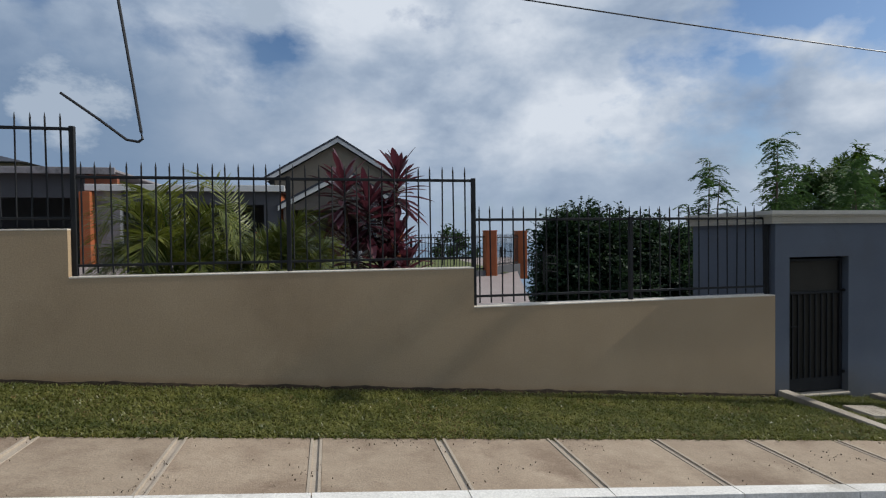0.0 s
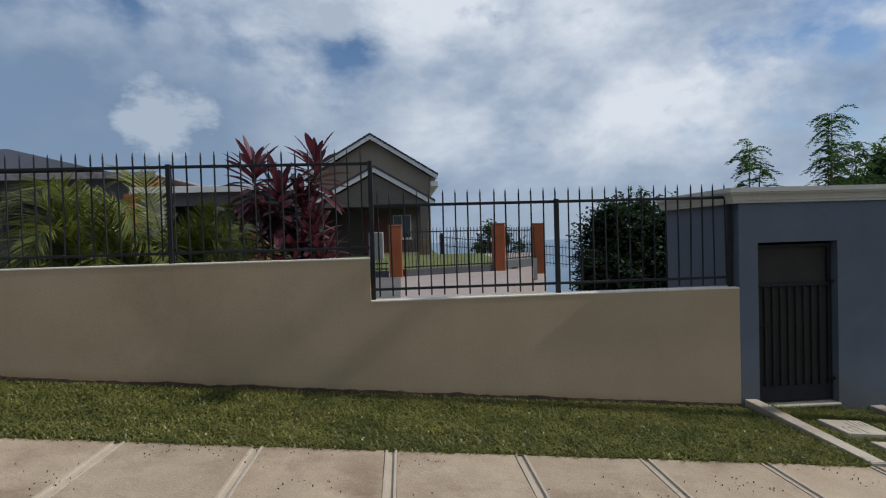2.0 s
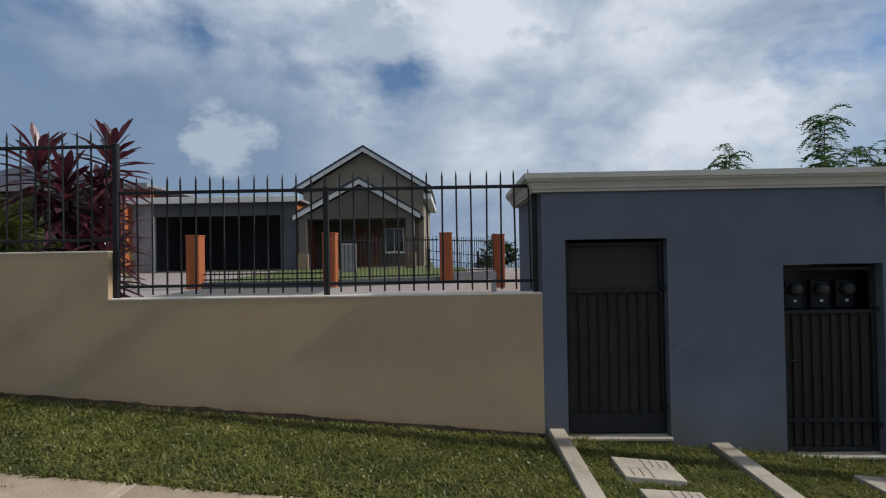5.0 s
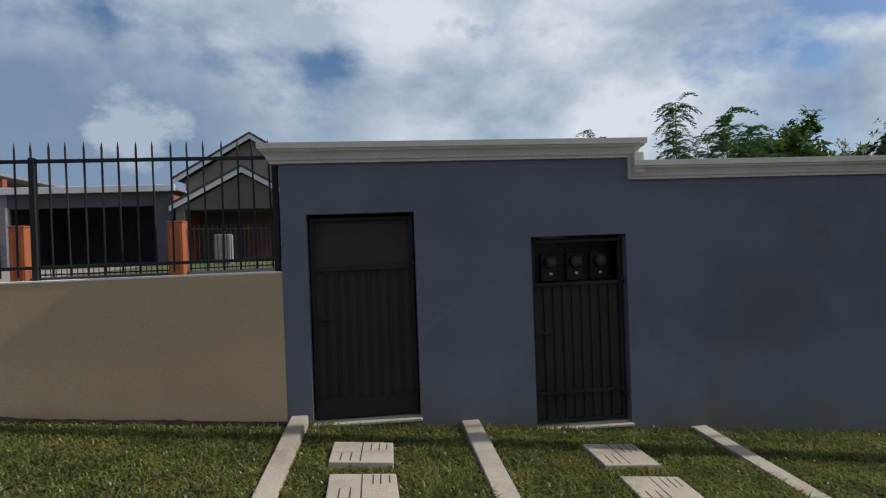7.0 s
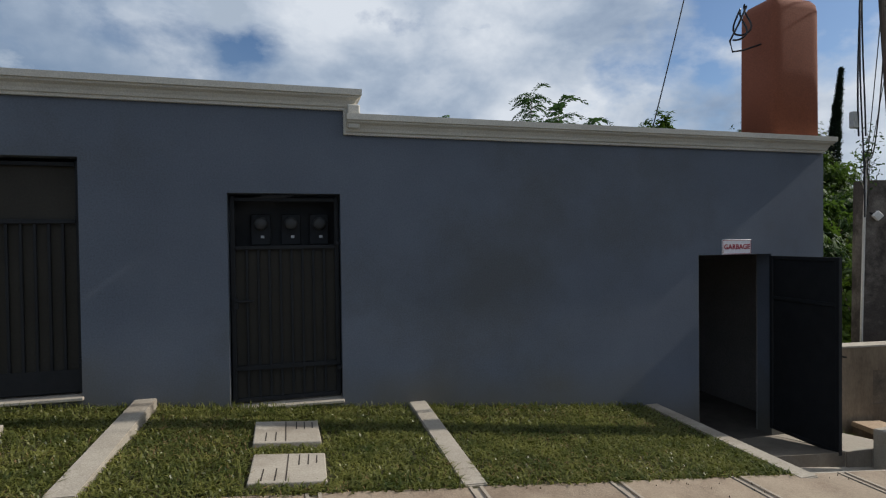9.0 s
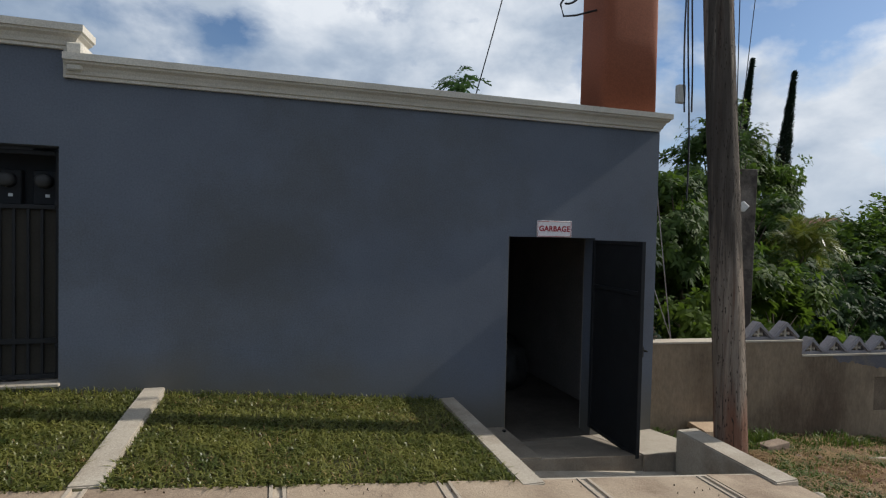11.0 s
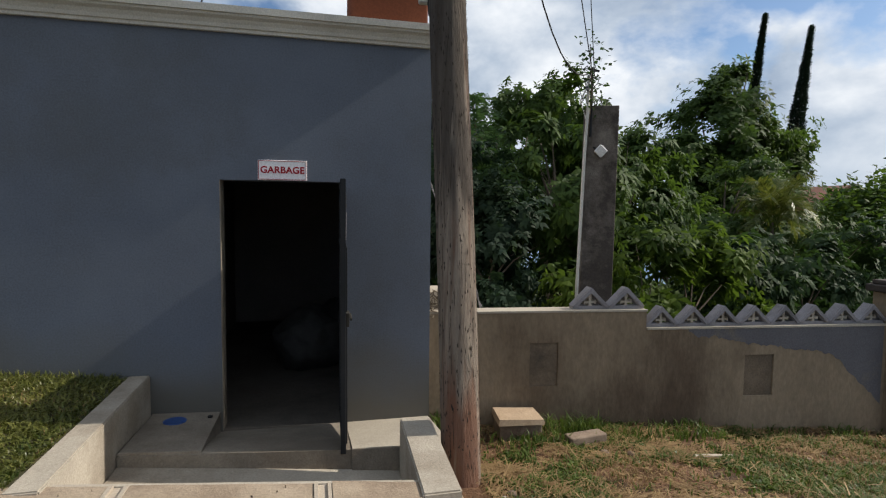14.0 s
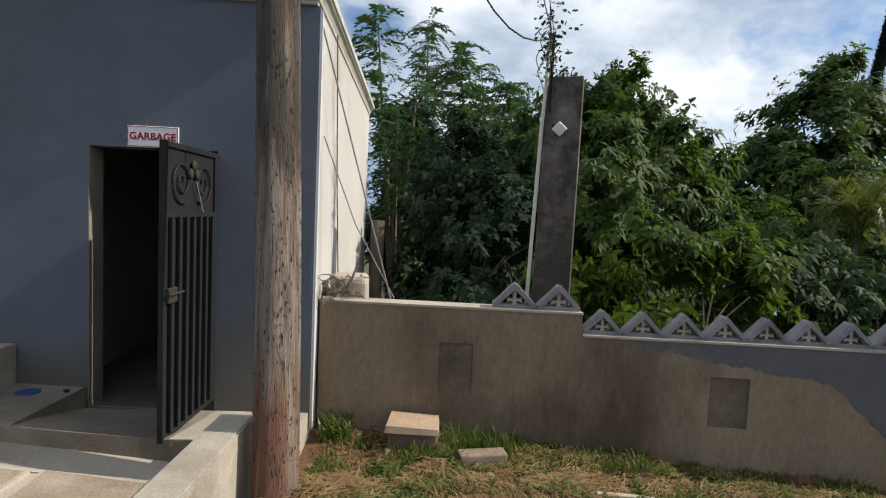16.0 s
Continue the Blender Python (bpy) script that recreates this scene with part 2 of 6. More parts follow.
M_BEIGE_TOP = material("wall_cap_plaster", (0.62, 0.56, 0.47), (0.7, 0.64, 0.55), 4, 0.85, 0.3, 60)
M_GREY = material("blue_grey_wall_paint", (0.094, 0.108, 0.137), (0.120, 0.137, 0.170), 0.9, 0.82, 0.09, 70, (0.088, 0.094, 0.104), 0.25)
# Browner and less blue towards the foot.
foot_tint(M_GREY, (0.108, 0.099, 0.080), 0.5)
M_CREAM = material("cream_cornice_paint", (0.46, 0.43, 0.375), (0.56, 0.53, 0.47), 1.5, 0.7, 0.2, 80, (0.36, 0.325, 0.275), 0.05)
M_SIDE = material("pale_side_paint", (0.45, 0.425, 0.39), (0.53, 0.505, 0.47), 0.8, 0.85, 0.3, 60, (0.30, 0.27, 0.235), 0.15)
M_IRON = material("black_painted_iron", (0.011, 0.0115, 0.013), (0.018, 0.019, 0.021), 6, 0.6, 0.1, 120, spec=0.25)
M_SHEET = material("dark_sheet_metal", (0.031, 0.028, 0.023), (0.042, 0.038, 0.031), 2.5, 0.75, 0.1, 60, spec=0.2)
M_CONC = material("concrete", (0.225, 0.192, 0.152), (0.30, 0.262, 0.21), 2.2, 0.88, 0.4, 75, (0.165, 0.135, 0.104), 0.3)
M_CONC_PALE = material("pale_concrete", (0.35, 0.305, 0.245), (0.43, 0.38, 0.31), 2.5, 0.86, 0.35, 70, (0.26, 0.215, 0.165), 0.25)
M_WALK = material("pavement_concrete", (0.275, 0.21, 0.15), (0.37, 0.295, 0.215), 2.6, 0.9, 0.55, 65, (0.185, 0.13, 0.09), 0.42, random_tint=0.06)
M_JOINT = material("pavement_joint_mortar", (0.36, 0.30, 0.235), (0.42, 0.355, 0.28), 5, 0.9, 0.3, 90)
M_WHITE_KERB = material("whitened_kerb", (0.62, 0.6, 0.56), (0.72, 0.7, 0.66), 3, 0.85, 0.4, 60, (0.4, 0.37, 0.32), 0.2)
M_ASPHALT = material("asphalt", (0.035, 0.035, 0.036), (0.048, 0.048, 0.048), 1.5, 0.93, 0.6, 160, (0.06, 0.056, 0.05), 0.1)
M_SOIL = material("soil", (0.035, 0.034, 0.012), (0.06, 0.052, 0.022), 5, 0.95, 0.7, 60, (0.10, 0.07, 0.035), 0.2)
M_DIRT = material("dry_dirt", (0.10, 0.048, 0.023), (0.225, 0.12, 0.06), 5, 0.95, 1.0, 34, (0.045, 0.028, 0.014), 0.35, bump_size=0.04)
M_OLDWALL = material("weathered_render", (0.17, 0.126, 0.083), (0.285, 0.216, 0.145), 1.3, 0.92, 0.5, 30, (0.098, 0.066, 0.042), 0.34, streak=(1.0, 1.0, 0.45))
M_NICHE = material("patched_render", (0.125, 0.092, 0.062), (0.19, 0.142, 0.098), 4, 0.92, 0.5, 45, (0.085, 0.066, 0.048), 0.35)
M_DECO = material("grey_cast_concrete", (0.20, 0.19, 0.20), (0.27, 0.255, 0.265), 5, 0.88, 0.4, 80, (0.12, 0.115, 0.12), 0.2)
M_MOSSY = material("blackened_concrete", (0.035, 0.028, 0.024), (0.075, 0.063, 0.054), 3.2, 0.95, 0.7, 40, (0.20, 0.175, 0.15), 0.32)
M_POLE = material("weathered_pole_wood", (0.16, 0.125, 0.098), (0.42, 0.345, 0.275), 3.0, 0.92, 1.0, 40, (0.15, 0.07, 0.042), 0.28, streak=(7, 7, 0.45), bump_size=0.02)
pole_stain(M_POLE)
M_CRACK = material("dark_wood_crack", (0.035, 0.026, 0.02), (0.055, 0.042, 0.033), 8, 0.95, 0.2, 60)
M_TERRA = material("terracotta_paint", (0.235, 0.075, 0.04), (0.265, 0.09, 0.05), 1.3, 0.88, 0.15, 60, (0.2, 0.068, 0.042), 0.1)
M_ORANGE = material("orange_pillar_paint", (0.29, 0.082, 0.028), (0.345, 0.10, 0.035), 2.0, 0.75, 0.25, 60)
M_WHITE = material("white_trim_paint", (0.56, 0.56, 0.55), (0.64, 0.64, 0.63), 3, 0.6, 0.1, 60)
M_ROOF = material("dark_roof_sheet", (0.03, 0.035, 0.05), (0.045, 0.05, 0.065), 2, 0.6, 0.2, 40)
M_HOUSE = material("house_beige_render", (0.22, 0.185, 0.14), (0.27, 0.23, 0.175), 0.8, 0.9, 0.2, 40)
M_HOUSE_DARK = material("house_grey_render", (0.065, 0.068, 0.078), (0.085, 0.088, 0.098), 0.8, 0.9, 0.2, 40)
M_DOORWOOD = material("red_brown_door_wood", (0.10, 0.035, 0.022), (0.15, 0.055, 0.033), 4, 0.5, 0.2, 40, streak=(5, 5, 0.6))
M_DRIVE = material("pinkish_driveway_concrete", (0.25, 0.205, 0.195), (0.30, 0.255, 0.24), 1.5, 0.9, 0.2, 50)
M_YARD_DARK = material("dark_yard_grey", (0.075, 0.072, 0.072), (0.105, 0.10, 0.098), 2.0, 0.9, 0.3, 40)
M_LAWN_FAR = material("yard_lawn", (0.065, 0.085, 0.02), (0.11, 0.125, 0.035), 2.0, 0.95, 0.8, 40)
M_SEA = material("sea_water", (0.10, 0.17, 0.25), (0.13, 0.20, 0.28), 0.004, 0.5, 0.0, 0.02)
M_LAND = material("far_ground", (0.06, 0.075, 0.03), (0.10, 0.10, 0.05), 0.3, 0.95, 0.0, 2)
M_BLUE = material("blue_plastic", (0.02, 0.06, 0.2), (0.03, 0.08, 0.25), 4, 0.4, 0.05, 60)
M_SIGN = material("white_sign_board", (0.74, 0.72, 0.73), (0.78, 0.76, 0.77), 3, 0.5, 0.0, 60)
M_RED = material("red_sign_paint", (0.27, 0.008, 0.018), (0.30, 0.012, 0.022), 5, 0.6, 0.0, 60, spec=0.2)
M_PIPE = material("grey_white_plastic_pipe", (0.5, 0.48, 0.44), (0.58, 0.56, 0.52), 3, 0.5, 0.05, 60)
M_CABLE = material("black_cable", (0.012, 0.012, 0.014), (0.02, 0.02, 0.022), 5, 0.5, 0.0, 60)
M_BAG = material("grey_plastic_bag", (0.035, 0.036, 0.036), (0.055, 0.055, 0.054), 4, 0.6, 0.5, 14, bump_size=0.03, spec=0.25)
M_BARK = material("bark", (0.10, 0.075, 0.055), (0.16, 0.125, 0.09), 4, 0.95, 0.7, 40, streak=(3, 3, 0.6))
M_REDROOF = material("red_tile_roof", (0.20, 0.085, 0.065), (0.26, 0.12, 0.09), 2, 0.85, 0.4, 20)
# Even tone chosen by how dim the rooms look, not a known finish.
M_INNER = material("inner_room_render", (0.20, 0.186, 0.168), (0.26, 0.24, 0.218), 1.5, 0.95, 0.3, 40)
# Darker than the other concrete, to imitate the unlit depth of the room.
M_INNER_FLOOR = material("dim_store_floor", (0.075, 0.065, 0.054), (0.115, 0.10, 0.084), 1.8, 0.9, 0.3, 40, (0.05, 0.043, 0.036), 0.3)
M_REVEAL = material("bare_cement_reveal", (0.21, 0.175, 0.135), (0.28, 0.235, 0.185), 3, 0.92, 0.4, 60)
# Grey-brown of the gable; on columns and back panel it imitates porch shade.
M_PORCH = material("shaded_porch_grey_brown", (0.105, 0.092, 0.082), (0.135, 0.118, 0.105), 0.8, 0.9, 0.2, 40)
M_GRASS = leaf_material("lawn_grass", (0.024, 0.047, 0.010), (0.225, 0.215, 0.055), (0.16, 0.19, 0.03), 0.38, 3.0, 0.4)
M_STRAW = leaf_material("dry_straw", (0.12, 0.068, 0.03), (0.44, 0.30, 0.145), (0.25, 0.18, 0.08), 0.6, 5.0, 0.25)
M_WEED = leaf_material("weed_green", (0.02, 0.045, 0.008), (0.12, 0.155, 0.03), (0.13, 0.2, 0.03), 0.45, 4.0, 0.3)
M_BLUEPATCH = material("faded_blue_grey_paint", (0.098, 0.094, 0.104), (0.127, 0.121, 0.131), 2.5, 0.85, 0.3, 60, (0.19, 0.155, 0.115), 0.1)
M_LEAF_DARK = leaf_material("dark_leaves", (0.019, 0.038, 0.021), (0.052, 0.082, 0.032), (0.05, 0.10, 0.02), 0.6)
M_LEAF = leaf_material("green_leaves", (0.019, 0.040, 0.016), (0.076, 0.120, 0.026), (0.11, 0.19, 0.025), 0.6)
M_LEAF_LIGHT = leaf_material("light_green_leaves", (0.012, 0.029, 0.008), (0.10, 0.145, 0.02), (0.14, 0.23, 0.025), 0.6)
# Leaf green darkened and blued to imitate foliage lying in shade.
M_LEAF_SHADE = leaf_material("shade_dark_leaves", (0.012, 0.027, 0.018), (0.032, 0.055, 0.028), (0.03, 0.06, 0.02), 0.6)
M_LEAF_FEATHER = leaf_material("feathery_leaves", (0.025, 0.055, 0.022), (0.08, 0.14, 0.05), (0.09, 0.17, 0.05), 0.5)
M_CYPRESS = leaf_material("cypress_leaves", (0.012, 0.022, 0.016), (0.03, 0.047, 0.03), (0.015, 0.03, 0.012), 0.6)
M_PALM = leaf_material("palm_leaflets", (0.022, 0.046, 0.010), (0.19, 0.20, 0.042), (0.20, 0.23, 0.035), 0.4, 1.2, 0.3)
M_TI = leaf_material("maroon_leaves", (0.024, 0.009, 0.014), (0.125, 0.042, 0.058), (0.13, 0.032, 0.045), 0.35, 1.2, 0.5)


def glass_material():
    m = bpy.data.materials.new("meter_glass")
    m.use_nodes = True
    p = m.node_tree.nodes["Principled BSDF"]
    p.inputs["Base Color"].default_value, p.inputs["Roughness"].default_value = (0.05, 0.05, 0.05, 1), 0.4
    p.inputs["Specular IOR Level"].default_value = 0.15
    return m


def window_material():
    m = bpy.data.materials.new("dark_window_glass")
    m.use_nodes = True
    p = m.node_tree.nodes["Principled BSDF"]
    p.inputs["Base Color"].default_value, p.inputs["Roughness"].default_value = (0.02, 0.025, 0.03, 1), 0.05
    return m


M_GLASS, M_WINDOW = glass_material(), window_material()


# ---- building helpers ----
def part(name, bm, mat, parent=None, label="", smooth=False):
    """Links a bmesh as one mesh object, under a thing or a part when one is given."""
    me = bpy.data.meshes.new(name)
    bm.to_mesh(me)
    bm.free()
    me.materials.append(mat)
    if smooth:
        me.polygons.foreach_set("use_smooth", [True] * len(me.polygons))
    ob = new(name, me)
    if parent:
        ob.parent = parent
    if label:
        ob["label"] = label
    return ob


def arrays(name, verts, faces, mat, parent=None, label=""):
    me = bpy.data.meshes.new(name)
    me.from_pydata(verts, [], faces)
    me.materials.append(mat)
    ob = new(name, me)
    if parent:
        ob.parent = parent
    if label:
        ob["label"] = label
    return ob


def share(name, me, parent, m):
    """One more object on a mesh that is there already."""
    ob = new(name, me)
    ob.parent = parent
    ob.matrix_basis = m
    return ob


def thing(name, label, category, x=0, y=0, z=0, group="", rz=0):
    ob = new(name)
    ob.matrix_basis = pose(x, y, z, 0, 0, rz)
    return tagged(ob, label, category, group)


def box(x0, x1, y0, y1, z0, z1, bevel=0.0, bm=None, segments=1):
    bm = bm or bmesh.new()
    r = bmesh.ops.create_cube(bm, size=1.0)
    vs = r["verts"]
    bmesh.ops.scale(bm, vec=(x1 - x0, y1 - y0, z1 - z0), verts=vs)
    bmesh.ops.translate(bm, vec=((x0 + x1) / 2, (y0 + y1) / 2, (z0 + z1) / 2), verts=vs)
    if bevel:
        es = list({e for v in vs for e in v.link_edges})
        bmesh.ops.bevel(bm, geom=es, offset=bevel, segments=segments, profile=0.5, affect="EDGES")
    return bm


def hexa(bottom, top, bm=None):
    """A six-sided block from four bottom and four top corners, both counted anticlockwise from above."""
    bm = bm or bmesh.new()
    b = [bm.verts.new(v) for v in bottom]
    t = [bm.verts.new(v) for v in top]
    bm.faces.new(b[::-1]); bm.faces.new(t)
    for i in range(4):
        j = (i + 1) % 4
        bm.faces.new((b[i], b[j], t[j], t[i]))
    return bm


def prism(outline, y0, y1, bm=None):
    """An outline in x and z, given thickness along y."""
    bm = bm or bmesh.new()
    a = [bm.verts.new((x, y0, z)) for x, z in outline]
    b = [bm.verts.new((x, y1, z)) for x, z in outline]
    n = len(a)
    bm.faces.new(a); bm.faces.new(b[::-1])
    for i in range(n):
        j = (i + 1) % n
        bm.faces.new((a[j], a[i], b[i], b[j]))
    bmesh.ops.recalc_face_normals(bm, faces=bm.faces[:])
    return bm


def tube(points, radii, sides=8, bm=None):
    """A tapered tube along points."""
    bm = bm or bmesh.new()
    if isinstance(radii, (int, float)):
        radii = [radii] * len(points)
    pts = [Vector(p) for p in points]
    rings = []
    for i, p in enumerate(pts):
        d = (pts[min(i + 1, len(pts) - 1)] - pts[max(i - 1, 0)]).normalized()
        q = d.to_track_quat("Z", "Y")
        rings.append([bm.verts.new(p + q @ Vector((radii[i] * math.cos(k * math.tau / sides), radii[i] * math.sin(k * math.tau / sides), 0))) for k in range(sides)])
    for a, b in zip(rings, rings[1:]):
        for k in range(sides):
            j = (k + 1) % sides
            bm.faces.new((a[k], a[j], b[j], b[k]))
    bm.faces.new(rings[0][::-1]); bm.faces.new(rings[-1])
    return bm


def sag(a, b, drop, n=14):
    a, b = Vector(a), Vector(b)
    return [a.lerp(b, i / n) - Vector((0, 0, 4 * drop * (i / n) * (1 - i / n))) for i in range(n + 1)]


def base(x):
    return -0.0925 * max(-40.0, min(45.0, x))


def pave(x):
    return 0.05 + base(x)


def verge(x, y):
    """Height of the dirt, lowest along the old wall and rising to the road."""
    k = min(1.0, max(0.0, (-y - 0.35) / 2.45))
    return (1 - k) * (-1.30 - 0.07 * max(0.0, x - 10.2)) + k * (pave(x) - 0.07)


def lawn(x, y):
    """Height of the grass strip between the wall foot (y = 0) and the pavement (y = -1.77)."""
    k = min(1.0, max(0.0, -y / 1.77))
    return (1 - k) * (-0.0875 * x) + k * (pave(x) - 0.01)


def dirt(x, y):
    """Verge height with its humps and clods."""
    return verge(x, y) + 0.035 * noise.noise((x * 1.4, y * 1.4, 3)) + 0.022 * noise.noise((x * 4.5, y * 4.5, 5)) + 0.014 * noise.noise((x * 13, y * 13, 8))


# ---- ground, road, pavement ----
def terrain(x, y):
    b = base(x)
    if y < -2.95:
        return b - 0.12
    if y < 0.15:
        return b - (0.45 if x < 8.9 else 0.95)
    if x < -2.15 and y > 0.15:
        z = 0.85 + 0.02 * min(y, 30)
    elif x < 9.05:
        z = -1.3 - 0.03 * y
    else:
        z = b - 0.5 - 0.06 * min(y, 40)
    if y > 34:
        z = max(-60.0, z - (y - 34) * 0.35)
    return z


def build_ground():
    xs = [-2500, -400, -120, -60, -40, -30, -22, -16, -12, -9, -6, -3, -2.2, -2.1, 0.1, 3, 6, 8.85, 8.95, 9.0, 9.1, 10, 12, 14, 17, 20, 25, 30, 40, 45, 60, 120, 400, 2500]
    ys = [-2500, -400, -100, -40, -20, -12, -9, -6, -4, -2.96, -2.94, -1.5, 0.14, 0.16, 2, 5, 9, 14, 20, 26, 30, 34, 45, 80, 150, 230, 400, 2500]
    verts = [(x, y, terrain(x, y)) for y in ys for x in xs]
    n = len(xs)
    faces = [(j * n + i, j * n + i + 1, (j + 1) * n + i + 1, (j + 1) * n + i) for j in range(len(ys) - 1) for i in range(n - 1)]
    tagged(arrays("ground", verts, faces, M_LAND), "sloping earth ground that runs on to the horizon", "ground", kind="structure")
    w = [(-4500, 190, -52), (4500, 190, -52), (4500, 4600, -52), (-4500, 4600, -52)]
    tagged(arrays("water", w, [(0, 1, 2, 3)], M_SEA), "hazy blue sea far below the hill", "sea", kind="structure")


build_ground()


def strip(name, xs, ys, zf, mat, label, category):
    verts = [(x, y, zf(x, y)) for y in ys for x in xs]
    n = len(xs)
    faces = [(j * n + i, j * n + i + 1, (j + 1) * n + i + 1, (j + 1) * n + i) for j in range(len(ys) - 1) for i in range(n - 1)]
    return tagged(arrays(name, verts, faces, mat), label, category, kind="structure")


def span(a, b, n):
    return [a + (b - a) * i / n for i in range(n + 1)]


strip("road", span(-40, 40, 40), span(-9.5, -2.97, 4), lambda x, y: base(x) - 0.10, M_ASPHALT, "grey asphalt road that slopes downhill", "road")
strip("lawn", span(-16, 6.56, 60), span(-1.81, -0.10, 8) + [-0.075, 0.02], lambda x, y: lawn(x, y) - (0.06 if x < 0 and y > -0.09 else 0.0) + 0.012 * noise.noise((x * 2, y * 2, 0)), M_SOIL, "mown grass strip between pavement and walls", "lawn")
strip("dirt_verge", span(8.94, 14.9, 230)[:-1] + span(14.9, 24, 60), span(-2.94, 0.5, 110), dirt, M_DIRT, "dry dirt verge with straw and weeds", "verge")

WALK_Y0, WALK_Y1, PANEL, FIRST = -2.82, -1.80, 1.062, -0.97


def build_pavement():
    root = tagged(new("pavement"), "concrete pavement of square panels with raised mortar joints", "pavement", kind="structure")
    h = 0.5 * (PANEL - 0.10)
    s = -0.0925

    def panel_mesh():
        bm = bmesh.new()
        nx, ny = 5, 5
        top = [[bm.verts.new((-h + 2 * h * i / nx, WALK_Y0 + (WALK_Y1 - WALK_Y0) * j / ny, s * (-h + 2 * h * i / nx) + 0.004 * noise.noise((i * 0.7, j * 0.7, 9)))) for i in range(nx + 1)] for j in range(ny + 1)]
        for j in range(ny):
            for i in range(nx):
                bm.faces.new((top[j][i], top[j][i + 1], top[j + 1][i + 1], top[j + 1][i]))
        rim = [top[0][i] for i in range(nx + 1)] + [top[j][nx] for j in range(1, ny + 1)] + [top[ny][i] for i in range(nx - 1, -1, -1)] + [top[j][0] for j in range(ny - 1, 0, -1)]
        low = [bm.verts.new(v.co - Vector((0, 0, 0.12))) for v in rim]
        for a in range(len(rim)):
            b = (a + 1) % len(rim)
            bm.faces.new((rim[a], low[a], low[b], rim[b]))
        return bm
    proto = part("panel", panel_mesh(), M_WALK, root)
    xs = [FIRST + 1.052 * k for k in range(-14, 1)] + [FIRST + 1.0005 * k for k in range(1, 10)] + [8.84]
    for i, (a, b) in enumerate(zip(xs, xs[1:])):
        ob = proto if i == 0 else share("panel", proto.data, root, pose(0, 0, 0))
        ob.location = (0.5 * (a + b), 0, pave(0.5 * (a + b)))
        ob.scale.x = (b - a - 0.10) / (2 * h)
    bm = hexa([(-0.05, WALK_Y0, -0.12), (0.05, WALK_Y0, -0.12), (0.05, WALK_Y1, -0.12), (-0.05, WALK_Y1, -0.12)],
              [(-0.05, WALK_Y0, -0.008), (0.05, WALK_Y0, -0.012), (0.05, WALK_Y1, -0.012), (-0.05, WALK_Y1, -0.008)])
    for o in (-0.036, 0.036):
        hexa([(o - 0.013, WALK_Y0, -0.03), (o + 0.013, WALK_Y0, -0.03), (o + 0.013, WALK_Y1, -0.03), (o - 0.013, WALK_Y1, -0.03)],
             [(o - 0.010, WALK_Y0 + 0.004, 0.006 + s * o), (o + 0.010, WALK_Y0 + 0.004, 0.006 + s * o), (o + 0.010, WALK_Y1 - 0.004, 0.006 + s * o), (o - 0.010, WALK_Y1 - 0.004, 0.006 + s * o)], bm)
    jt = part("mortar_joint", bm, M_JOINT, root)
    jt.location = (xs[0], 0, pave(xs[0]))
    for x in xs[1:-1]:
        share("mortar_joint", jt.data, root, pose(x, 0, pave(x)))
    kerb = tagged(new("kerb"), "whitened concrete kerb stones along the road", "kerb", kind="structure")
    bm = hexa([(0.004, -2.97, -0.3), (1.058, -2.97, -0.3 + 1.062 * s), (1.058, -2.824, -0.3 + 1.062 * s), (0.004, -2.824, -0.3)],
              [(0.004, -2.955, 0.005), (1.058, -2.955, 0.005 + 1.062 * s), (1.058, -2.824, 0.008 + 1.062 * s), (0.004, -2.824, 0.008)])
    k0 = part("kerb_stone", bm, M_WHITE_KERB, kerb)
    ks = [-15.8 + PANEL * k for k in range(23)]
    k0.location = (ks[0], 0, pave(ks[0]))
    for x in ks[1:]:
        share("kerb_stone", k0.data, kerb, pose(x, 0, pave(x)))


build_pavement()


# ---- street walls ----
WALLS = ((-16.0, -8.82, 2.44), (-8.82, -4.36, 1.925), (-4.36, 0.0, 1.44))


def build_beige_wall():
    root = tagged(new("wall_street"), "beige rendered retaining wall stepping down the street", "wall", kind="structure")
    for x0, x1, top in WALLS:
        lo0, lo1 = -0.0875 * x0 - 0.4, -0.0875 * x1 - 0.4
        part("wall_section", hexa([(x0, 0, lo0), (x1, 0, lo1), (x1, 0.2, lo1), (x0, 0.2, lo0)],
                                  [(x0, 0, top - 0.012), (x1, 0, top - 0.012), (x1, 0.2, top - 0.012), (x0, 0.2, top - 0.012)]), M_BEIGE, root)
        # Dark strip: bare wall foot, with the gap's shade put into its colour.
        n = max(24, int((x1 - x0) / 0.05))
        bm = bmesh.new()
        rows = []
        for i in range(n + 1):
            x = x0 + (x1 - x0) * i / n
            zl = -0.0875 * x
            zh = zl + 0.045 + 0.018 * noise.noise((x * 2.2, 0, 4)) + 0.014 * noise.noise((x * 9, 0, 6))
            rows.append([bm.verts.new(p) for p in ((x, -0.005, zl - 0.08), (x, -0.005, zh), (x, 0.0, zh + 0.004))])
        for p, q in zip(rows, rows[1:]):
            for k in range(2):
                bm.faces.new((p[k], q[k], q[k + 1], p[k + 1]))
        part("wall_foot", bm, M_FOOT, root, "dark strip for the bare wall foot and the shaded gap beside it")
        part("coping", box(x0 + (0.002 if x0 > -15 else 0), x1 + (0.004 if x1 < -1 else -0.002), -0.004, 0.205, top - 0.012, top + 0.006, 0.003), M_BEIGE_TOP, root)


build_beige_wall()


